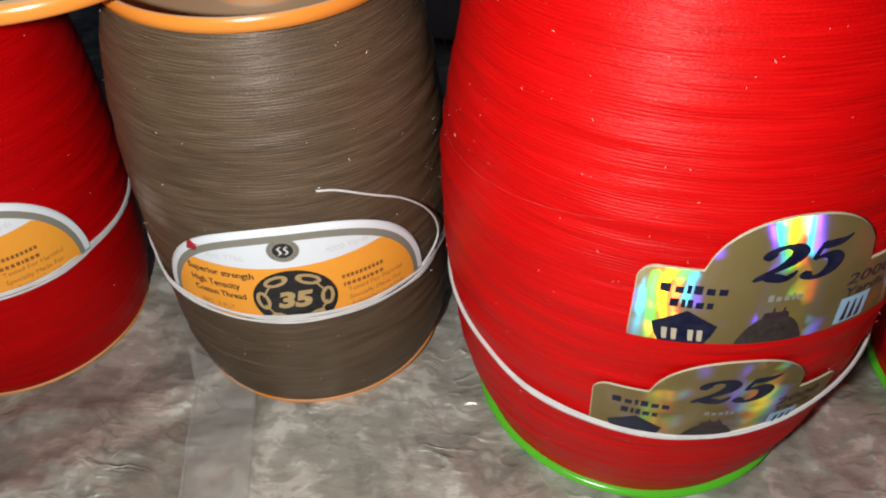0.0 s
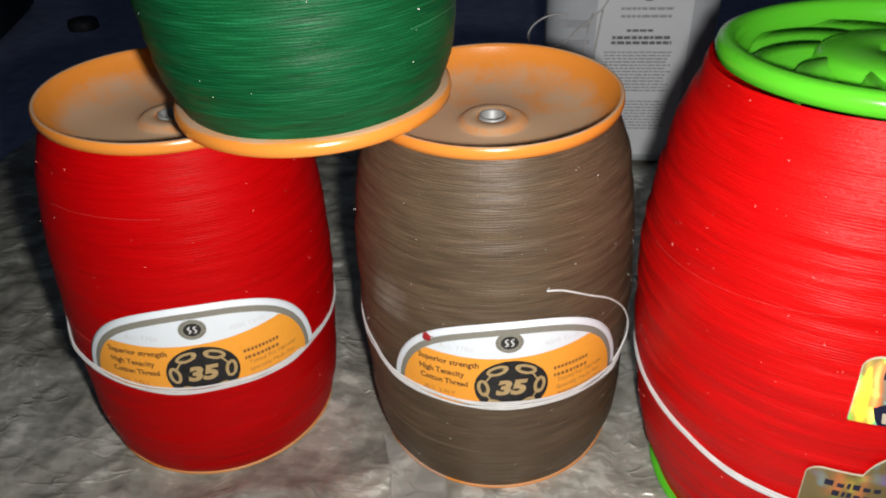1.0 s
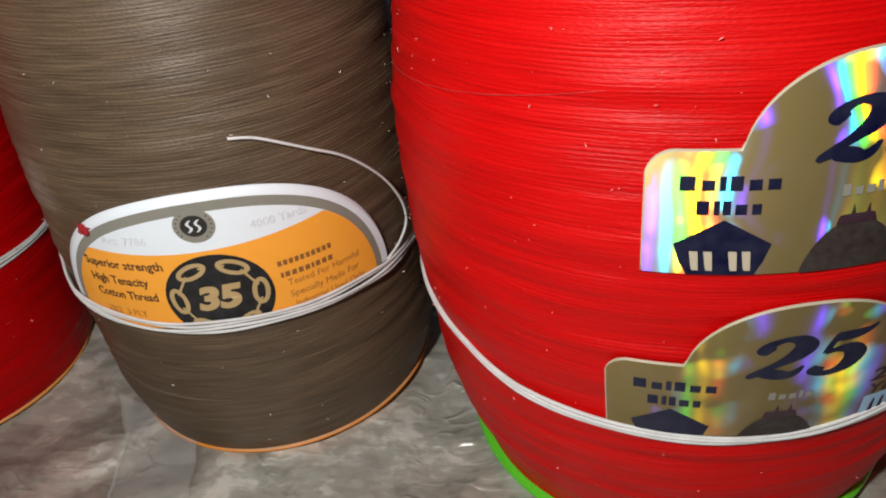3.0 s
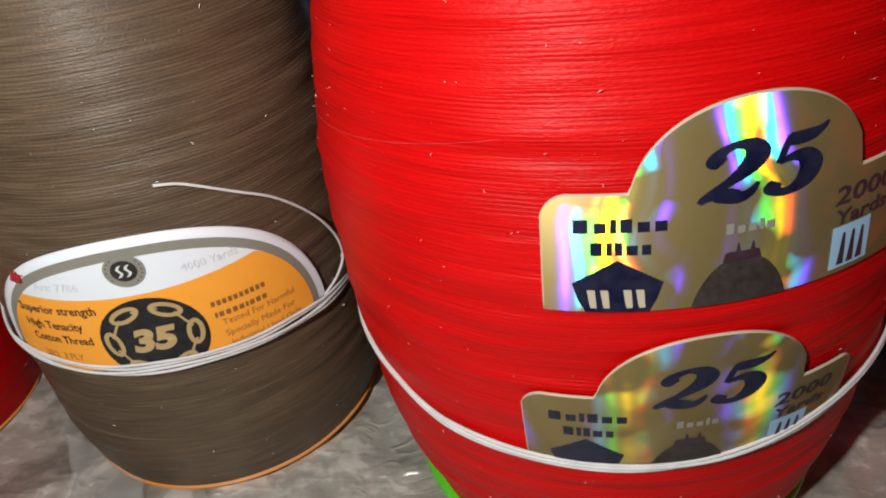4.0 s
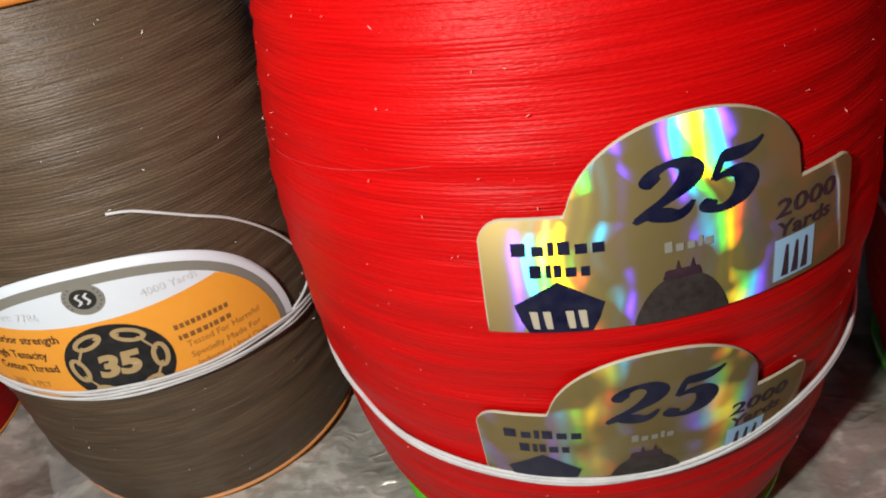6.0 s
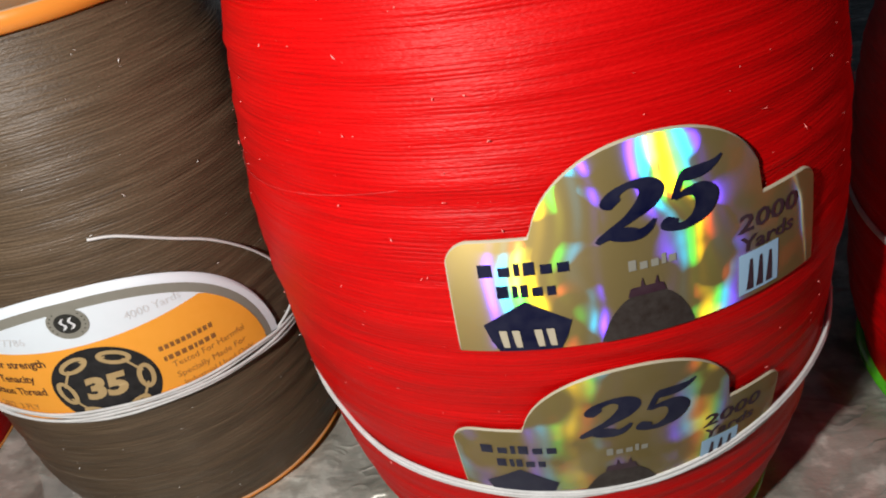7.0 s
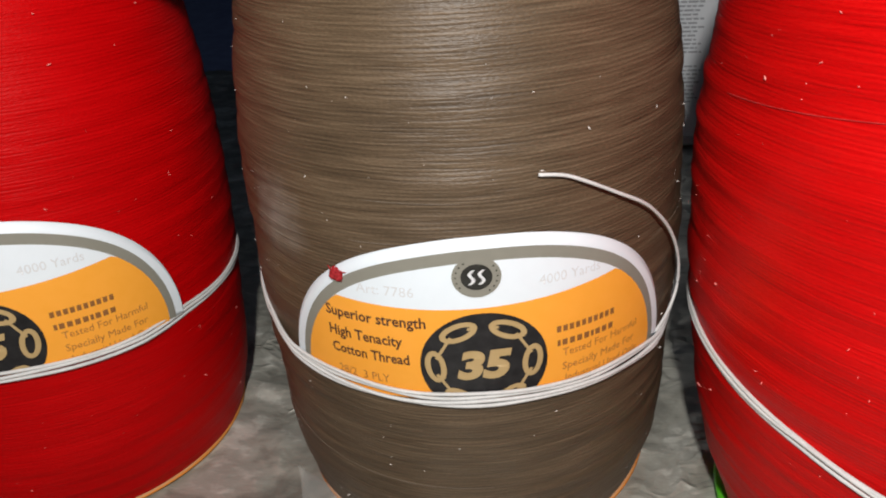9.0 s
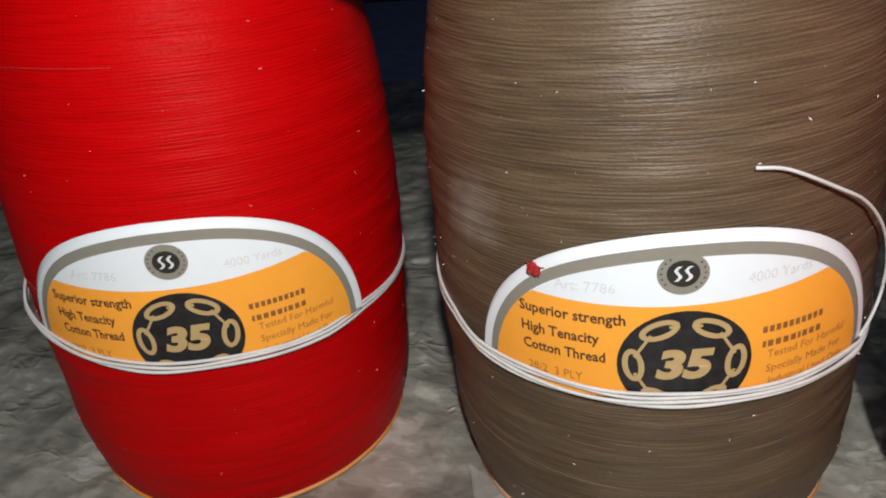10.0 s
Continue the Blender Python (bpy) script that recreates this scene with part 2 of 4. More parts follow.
def hologram_material():
    """Gold holographic foil: each colour leaves it at an angle of its own, so a lamp shows as a fan of rainbow streaks."""
    m = Nodes("gold_hologram_foil")
    geo = m.tree.nodes.new("ShaderNodeNewGeometry")
    v = m.coords()
    across = m.node("ShaderNodeVectorMath")
    across.operation = "CROSS_PRODUCT"
    across.inputs[0].default_value = (0, 0, 1)
    m.link(geo.outputs["Normal"], across.inputs[1])
    wob = m.math("MULTIPLY", m.math("SUBTRACT", m.noise(v, 55.0, 1.0), 0.5), 0.20)
    gold = m.node("ShaderNodeBsdfAnisotropic", Color=(0.20, 0.15, 0.055, 1), Roughness=0.45)
    base = m.node("ShaderNodeBsdfDiffuse", Color=(0.25, 0.185, 0.075, 1))
    mixed = m.node("ShaderNodeMixShader", Fac=0.55)
    m.link(base.outputs[0], mixed.inputs[1])
    m.link(gold.outputs[0], mixed.inputs[2])
    total = mixed.outputs[0]
    # the grating throws its light upwards
    raised = m.node("ShaderNodeVectorMath")
    raised.operation = "ADD"
    lean = m.node("ShaderNodeCombineXYZ")
    m.link(m.math("ADD", 0.60, m.math("MULTIPLY", m.math("SUBTRACT", m.noise(v, 80.0, 1.0), 0.5), 0.9)), lean.inputs[2])
    m.link(lean.outputs[0], raised.inputs[1])
    m.link(geo.outputs["Normal"], raised.inputs[0])
    tilted = m.node("ShaderNodeVectorMath")
    tilted.operation = "ADD"
    tilted.inputs[1].default_value = (0, 0, 0.42)
    m.link(geo.outputs["Normal"], tilted.inputs[0])
    m.link(tilted.outputs[0], gold.inputs["Normal"])
    fans = [(-1.05, 1), (-0.70, -1), (-0.42, 1), (-0.06, -1), (0.16, 1)]
    hues = [(0.14, 0.03, 1.0), (0.0, 0.45, 0.75), (0.0, 0.95, 0.05), (1.0, 0.62, 0.0), (1.0, 0.07, 0.02)]
    for k, (start, way) in enumerate(fans):
        place = m.tree.nodes.new("ShaderNodeVectorMath")
        place.operation = "ADD"
        place.inputs[1].default_value = (0.31 * k, 0.17 * k, 0.23 * k)
        m.link(v, place.inputs[0])
        broken = m.ramp(m.noise(place.outputs[0], 120.0, 1.5), [(0.49, (0.02, 0.02, 0.02)), (0.62, (1, 1, 1))])
        for i, hue in enumerate(hues):
            tilt = m.math("ADD", wob, start + way * 0.06 * i)
            shift = m.node("ShaderNodeVectorMath")
            shift.operation = "SCALE"
            m.link(across.outputs[0], shift.inputs[0])
            m.link(tilt, shift.inputs["Scale"])
            total_n = m.node("ShaderNodeVectorMath")
            total_n.operation = "ADD"
            m.link(raised.outputs[0], total_n.inputs[0])
            m.link(shift.outputs[0], total_n.inputs[1])
            unit = m.node("ShaderNodeVectorMath")
            unit.operation = "NORMALIZE"
            m.link(total_n.outputs[0], unit.inputs[0])
            lobe = m.node("ShaderNodeBsdfAnisotropic", Roughness=0.20, Anisotropy=0.72)
            dye = m.node("ShaderNodeVectorMath")
            dye.operation = "MULTIPLY"
            m.link(broken, dye.inputs[0])
            dye.inputs[1].default_value = tuple(0.045 * h for h in hue)
            m.link(dye.outputs[0], lobe.inputs["Color"])
            m.link(unit.outputs[0], lobe.inputs["Normal"])
            tang = m.node("ShaderNodeTangent")
            tang.direction_type, tang.axis = "RADIAL", "Z"
            m.link(tang.outputs[0], lobe.inputs["Tangent"])
            plus = m.node("ShaderNodeAddShader")
            m.link(total, plus.inputs[0])
            m.link(lobe.outputs[0], plus.inputs[1])
            total = plus.outputs[0]
    m.link(total, m.out.inputs["Surface"])
    return m.mat


FOIL = hologram_material()


# ---- building helpers ----
def part(name, bm, material, parent, label="", smooth=True):
    """Link a bmesh as one mesh object under a thing or a part."""
    me = bpy.data.meshes.new(name)
    bmesh.ops.recalc_face_normals(bm, faces=bm.faces)
    bm.to_mesh(me)
    bm.free()
    if smooth:
        me.shade_smooth()
    me.materials.append(material)
    ob = new(name, me)
    ob.parent = parent
    return tagged(ob, label, kind="stuff" if name in ("printed_bar", "emblem_print", "small_print", "needle_print", "picture_detail", "side_print", "chain_print") else "")


def empty(name, m, label, category, group=""):
    ob = new(name)
    ob.empty_display_size = 0.02
    ob.matrix_world = m
    return tagged(ob, label, category, group)


def revolve(bm, profile, segs=96, closed=False, wobble=None):
    """A surface of revolution round z from (r, z) pairs."""
    rings = []
    for r, z in profile:
        ring = []
        for i in range(segs):
            a = 2 * math.pi * i / segs
            d = wobble(a, z) if wobble else 0.0
            ring.append(bm.verts.new(((r + d) * math.sin(a), -(r + d) * math.cos(a), z)))
        rings.append(ring)
    pairs = list(zip(rings, rings[1:])) + ([(rings[-1], rings[0])] if closed else [])
    for lo, hi in pairs:
        for i in range(segs):
            j = (i + 1) % segs
            bm.faces.new((lo[i], lo[j], hi[j], hi[i]))
    return rings


def tube(bm, points, radius, sides=8, closed=False):
    """A round cord along points."""
    pts = [Vector(p) for p in points]
    n, rings = len(pts), []
    for i, p in enumerate(pts):
        if closed:
            d = pts[(i + 1) % n] - pts[i - 1]
        else:
            d = pts[min(i + 1, n - 1)] - pts[max(i - 1, 0)]
        q = d.to_track_quat("Z", "Y")
        rings.append([bm.verts.new(p + q @ Vector((radius * math.cos(2 * math.pi * k / sides), radius * math.sin(2 * math.pi * k / sides), 0))) for k in range(sides)])
    for a, b in list(zip(rings, rings[1:])) + ([(rings[-1], rings[0])] if closed else []):
        for k in range(sides):
            bm.faces.new((a[k], a[(k + 1) % sides], b[(k + 1) % sides], b[k]))
    if not closed:
        bm.faces.new(rings[0])
        bm.faces.new(rings[-1])


def box(bm, lo, hi, m=None):
    lo, hi = Vector(lo), Vector(hi)
    made = bmesh.ops.create_cube(bm, size=1.0)["verts"]
    for v in made:
        v.co = Vector([(a + b) / 2 + c * (b - a) for a, b, c in zip(lo, hi, v.co)])
        if m is not None:
            v.co = m @ v.co
    return made


class Barrel:
    """The wound body of a spool: radius by height, and places on its skin by angle (degrees, 0 faces -y) and height (mm)."""

    def __init__(self, height, radii):
        self.h = height
        self.zs = [height * k for k in (0.0, 0.035, 0.12, 0.25, 0.40, 0.55, 0.70, 0.85, 0.95, 0.985)]
        self.rs = [radii[0] - 0.0014, *radii, radii[-1] - 0.0012]

    def r(self, z):
        zs, rs = self.zs, self.rs
        z = min(max(z, zs[0]), zs[-1])
        i = max(k for k in range(len(zs) - 1) if zs[k] <= z)
        t = (z - zs[i]) / (zs[i + 1] - zs[i])
        slope = lambda k: (rs[min(k + 1, len(rs) - 1)] - rs[max(k - 1, 0)]) / (zs[min(k + 1, len(zs) - 1)] - zs[max(k - 1, 0)])
        d = zs[i + 1] - zs[i]
        a, b = slope(i) * d, slope(i + 1) * d
        return (2 * t**3 - 3 * t**2 + 1) * rs[i] + (t**3 - 2 * t**2 + t) * a + (3 * t**2 - 2 * t**3) * rs[i + 1] + (t**3 - t**2) * b

    def at(self, deg, zmm, lift=0.0):
        z = zmm / 1000
        r, a = self.r(z) + lift, radians(deg)
        return Vector((r * math.sin(a), -r * math.cos(a), z))


def sheet(bm, barrel, a0, a1, low, top, lift, cols=48, rows=8, thick=0.0):
    """A piece of paper or foil bent round the barrel, between two outlines given as heights (mm) by angle."""
    def grid(l):
        out = []
        for i in range(cols + 1):
            # columns gather at the ends, where outlines fall steeply
            a = a0 + (a1 - a0) * (0.5 - 0.5 * math.cos(math.pi * i / cols))
            lo, hi = low(a), top(a)
            hi = max(hi, lo + 0.004)
            out.append([bm.verts.new(barrel.at(a, lo + (hi - lo) * j / rows, l)) for j in range(rows + 1)])
        return out

    g = grid(lift)
    for i in range(cols):
        for j in range(rows):
            bm.faces.new((g[i][j], g[i + 1][j], g[i + 1][j + 1], g[i][j + 1]))
    if thick:
        b = grid(lift - thick)
        edge = [(i, 0) for i in range(cols + 1)] + [(cols, j) for j in range(1, rows + 1)] + [(i, rows) for i in range(cols - 1, -1, -1)] + [(0, j) for j in range(rows - 1, 0, -1)]
        for (i, j), (k, l) in zip(edge, edge[1:] + edge[:1]):
            bm.faces.new((g[i][j], g[k][l], b[k][l], b[i][j]))


def disc(bm, barrel, deg, zmm, rx, rz, lift, low=-1e9, inner=0.0, segs=40, rings=4):
    """A round patch of ink, radii in mm; cut off below the height low; a ring when inner is more than 0."""
    per = barrel.r(zmm / 1000) * 1000 * math.pi / 180
    g = []
    for k in range(rings + 1):
        f = inner + (1 - inner) * k / rings
        g.append([bm.verts.new(barrel.at(deg + f * rx * math.sin(2 * math.pi * i / segs) / per, max(low, zmm + f * rz * math.cos(2 * math.pi * i / segs)), lift)) for i in range(segs)])
    for a, b in zip(g, g[1:]):
        for i in range(segs):
            bm.faces.new((a[i], a[(i + 1) % segs], b[(i + 1) % segs], b[i]))


def poly(bm, barrel, points, lift):
    """An ink shape from the (deg, mm) corners of a convex outline, bent round the barrel."""
    def span(a):
        hits = []
        for (a0, z0), (a1, z1) in zip(points, points[1:] + points[:1]):
            if min(a0, a1) <= a <= max(a0, a1):
                hits += [z0, z1] if a0 == a1 else [z0 + (z1 - z0) * (a - a0) / (a1 - a0)]
        return hits or [points[0][1]]

    left, right = min(a for a, _ in points), max(a for a, _ in points)
    pad = (right - left) * 1e-4
    inside = lambda a: min(max(a, left + pad), right - pad)
    sheet(bm, barrel, left, right, lambda a: min(span(inside(a))), lambda a: max(span(inside(a))), lift, 12, 2)


def bars(bm, barrel, a0, a1, zmm, high, lift, letters):
    """A word that is not set in letters: one upright block a sign, given as (width, height) parts of a full sign."""
    total = sum(w for w, _ in letters)
    a = a0
    for w, h in letters:
        wide = (a1 - a0) * w / total
        z0, z1 = zmm - high / 2, zmm - high / 2 + high * h
        b0, b1 = a + wide * 0.12, a + wide * 0.80
        bm.faces.new([bm.verts.new(barrel.at(x, z, lift)) for x, z in ((b0, z0), (b1, z0), (b1, z1), (b0, z1))])
        a += wide


def figure(bm, barrel, strokes, a0, a1, zmm, high, lift, slant=0.0):
    """A heavy figure with thick and thin strokes, each given as (x, y, width) stops in a box one unit high."""
    def along(stops, t):
        i = min(int(t), len(stops) - 2)
        t -= i
        p0, p1, p2, p3 = (stops[max(0, min(len(stops) - 1, i + k))] for k in (-1, 0, 1, 2))
        return [0.5 * (2 * p1[c] + (p2[c] - p0[c]) * t + (2 * p0[c] - 5 * p1[c] + 4 * p2[c] - p3[c]) * t**2 + (3 * p1[c] - p0[c] - 3 * p2[c] + p3[c]) * t**3) for c in range(3)]

    def put(x, y, level):
        return bm.verts.new(barrel.at(a0 + (a1 - a0) * (x + slant * (y - 0.5)) / 0.72, zmm + (y - 0.5) * high, level))

    for k, stops in enumerate(strokes):
        level = lift + 0.00004 * k
        n = 8 * (len(stops) - 1)
        line = [along(stops, (len(stops) - 1) * i / n) for i in range(n + 1)]
        sides = []
        for i, (x, y, w) in enumerate(line):
            u, v = line[max(i - 1, 0)], line[min(i + 1, n)]
            dx, dy = v[0] - u[0], v[1] - u[1]
            d = math.hypot(dx, dy) or 1.0
            sides.append([put(x + f * w * dy / d, y - f * w * dx / d, level) for f in (-0.62, -0.2, 0.2, 0.62)])
        for p, q in zip(sides, sides[1:]):
            for j in range(3):
                bm.faces.new((p[j], q[j], q[j + 1], p[j + 1]))


TWO = [[(0.20, 0.66, 0.13), (0.13, 0.72, 0.19), (0.16, 0.85, 0.13), (0.32, 0.95, 0.10), (0.50, 0.91, 0.18), (0.59, 0.75, 0.24), (0.53, 0.56, 0.22), (0.36, 0.36, 0.13), (0.18, 0.20, 0.09), (0.07, 0.08, 0.07)],
       [(0.05, 0.03, 0.06), (0.18, 0.14, 0.15), (0.34, 0.11, 0.20), (0.50, 0.06, 0.17), (0.61, 0.12, 0.11), (0.68, 0.27, 0.04)]]
FIVE = [[(0.18, 0.90, 0.16), (0.34, 0.89, 0.18), (0.50, 0.91, 0.16), (0.62, 0.97, 0.09), (0.70, 1.06, 0.03)],
        [(0.20, 0.97, 0.07), (0.16, 0.76, 0.08), (0.13, 0.54, 0.07)],
        [(0.13, 0.54, 0.05), (0.28, 0.61, 0.11), (0.46, 0.58, 0.20), (0.57, 0.40, 0.25), (0.52, 0.18, 0.22), (0.36, 0.05, 0.13), (0.20, 0.05, 0.11), (0.11, 0.14, 0.18), (0.15, 0.23, 0.13)]]
CAPS = [(1.0, 1.0)] * 10


def lettering(bm, barrel, text, a0, a1, zmm, high, lift, shear=0.0, bold=0.0, rise=0.0, low=-1e9):
    """Letters of Blender's own font, fitted between two angles at a height, bent round the barrel."""
    cu = bpy.data.curves.new("lettering", "FONT")
    cu.body, cu.size, cu.resolution_u, cu.shear, cu.offset = text, 1.0, 4 if len(text) < 3 else 2, shear, bold
    ob = new("lettering", cu)
    bpy.context.view_layer.update()
    me = bpy.data.meshes.new_from_object(ob.evaluated_get(bpy.context.evaluated_depsgraph_get()))
    xs, ys = [v.co.x for v in me.vertices], [v.co.y for v in me.vertices]
    x0, x1, y0, y1 = min(xs), max(xs), 0.0, 0.70
    made = []
    for v in me.vertices:
        u = (v.co.x - x0) / (x1 - x0)
        z = zmm + rise * u + (v.co.y - y0) / (y1 - y0) * high - high / 2
        made.append(bm.verts.new(barrel.at(a0 + (a1 - a0) * u, max(low, z), lift)))
    for f in me.polygons:
        try:
            bm.faces.new([made[i] for i in f.vertices])
        except ValueError:
            pass
    bpy.data.objects.remove(ob)
    bpy.data.meshes.remove(me)
    bpy.data.curves.remove(cu)


# ---- spools ----
def winding(thing, barrel, material, seed, label, uneven=1.0):
    """The thread itself, with the uneven layers of its turns."""
    bm = bmesh.new()

    def wobble(a, z):
        p = Vector((math.sin(a) * 0.7 + seed, math.cos(a) * 0.7, z * 140))
        q = Vector((math.sin(a) * 1.5, math.cos(a) * 1.5 + seed, z * 620 + a * 0.6 * math.sin(a / 2)))
        lump = noise.noise(Vector((math.sin(a) * 2.4 + seed, math.cos(a) * 2.4 - seed, z * 300)))
        d = 0.00040 * noise.noise(p) + 0.00026 * noise.noise(q) + 0.00040 * lump
        # a step where one layer of turns ends, slanting round the body
        slant = z * 1000 - 0.5 * barrel.h * 1000 - 6 * math.sin(a + seed)
        d += 0.00022 * math.tanh(slant * 0.9) * math.exp(-((slant / 14) ** 2))
        return min(d * uneven, 0.00062)

    n = 210
    zs = [0.0015 + (barrel.h * 0.968 - 0.0015) * i / n for i in range(n + 1)]
    revolve(bm, [(barrel.r(z), z) for z in zs], 160, wobble=wobble)
    return part("thread_winding", bm, material, thing, label)


def lint(thing, barrel, material, seed, count):
    """Tiny ends of fibre that stand off the thread; their pale colour paints in glints."""
    rnd, bm = random.Random(seed), bmesh.new()
    for _ in range(count):
        a, z = rnd.uniform(-100, 100), rnd.uniform(6, barrel.h * 960)
        p = barrel.at(a, z, 0.0003)
        s = 0.00009 + 0.00018 * rnd.random() ** 3
        d = Vector((rnd.uniform(-1, 1), rnd.uniform(-1, 1), rnd.uniform(-0.7, 0.7))).normalized() * s * rnd.uniform(1, 2.2)
        out = Vector((math.sin(radians(a)), -math.cos(radians(a)), 0)) * s * 0.7
        side = d.cross(out).normalized() * s * 0.55
        v = [bm.verts.new(p + x) for x in (d, side, -d, -side, out)]
        for i in range(4):
            bm.faces.new((v[i], v[(i + 1) % 4], v[4]))
    return tagged(part("lint", bm, material, thing, smooth=False), kind="stuff")


def stray_threads(thing, barrel, material, seed, count):
    """Single turns of thread that lie across the rest at a slant."""
    rnd = random.Random(seed)
    for _ in range(count):
        bm = bmesh.new()
        a, z, run = rnd.uniform(-95, 30), rnd.uniform(25, barrel.h * 900), rnd.uniform(45, 110)
        fall, sag = rnd.uniform(-9, 9), rnd.uniform(-2, 2)
        pts = []
        for i in range(36):
            f = i / 35
            pts.append(barrel.at(a + run * f, min(max(z + fall * f + sag * math.sin(math.pi * f), 8), barrel.h * 950), 0.00014 * math.sin(math.pi * f)))
        tube(bm, pts, 0.00005, 5)
        part("stray_thread", bm, material, thing)


def dished_flange(thing, r, h, material, label):
    """The upper end of a spool: rounded lip, dish and hub with a hole."""
    bm = bmesh.new()
    lip = [(r - 0.0016, -0.0037), (r - 0.001, -0.0039), (r + 0.0002, -0.0033), (r + 0.0006, -0.0018), (r + 0.0004, -0.0003), (r - 0.0001, 0.0001), (r - 0.0007, -0.0001), (r - 0.0011, -0.0008)]
    dish = [(r - 0.0016, -0.0022), (r - 0.0034, -0.0046), (r - 0.0066, -0.0070), (r - 0.0110, -0.0088), (r - 0.0165, -0.0097), (0.0112, -0.0101), (0.0100, -0.0098), (0.0088, -0.0088), (0.0076, -0.0084), (0.0046, -0.0084), (0.0042, -0.0088), (0.0040, -0.0200)]
    revolve(bm, [(a, h + z) for a, z in lip + dish], 96)
    return part("top_flange", bm, material, thing, label)


def base_flange(thing, r, material, label, thick=0.0020):
    bm = bmesh.new()
    revolve(bm, [(0.006, 0.0004), (r - 0.001, 0.0), (r, 0.0007), (r + 0.0003, thick * 0.5), (r, thick - 0.0006), (r - 0.001, thick), (0.006, thick)], 96)
    return part("bottom_flange", bm, material, thing, label)


def eyelet(thing, h):
    bm = bmesh.new()
    revolve(bm, [(0.0041, h - 0.0088), (0.0040, h - 0.0081), (0.0035, h - 0.0080), (0.0031, h - 0.0086), (0.0029, h - 0.0120), (0.0004, h - 0.0125)], 40)
    return part("core_tube", bm, STEEL, thing, "bright steel tube end")


def strands(thing, barrel, height, offsets, radius, seed, lift=0.0009):
    """White string wound round the body in several turns; height(deg) gives its course."""
    for k, off in enumerate(offsets):
        bm = bmesh.new()
        pts = []
        for i in range(144):
            a = -180 + 2.5 * i
            w = 0.85 * noise.noise(Vector((math.sin(radians(a)) * 2.6 + seed, math.cos(radians(a)) * 2.2, k * 3.1)))
            ease = min(1.0, max(0.0, (abs(a - 10) - 48) / 14))
            pts.append(barrel.at(a, height(a) + off + w, lift - lift * ease + 0.0002 * (k % 2)))
        tube(bm, pts, radius, 8, True)
        part("binding_string", bm, STRING, thing, "white cotton string")


def arch(mid, half, base, rise, power=2.6):
    def f(a):
        u = (a - mid) / half
        # the cut edge falls off a little on one side and waves slightly
        sag = 1.3 * max(0.0, -u - 0.1) * max(0.0, 1 - abs(u)) ** 0.3 - 0.30 * math.sin(5.2 * u + 1.1) * max(0.0, 1 - u * u)
        return base + max(0.0, rise * max(0.0, 1 - abs(u) ** power) ** 0.5 - sag)
    return f


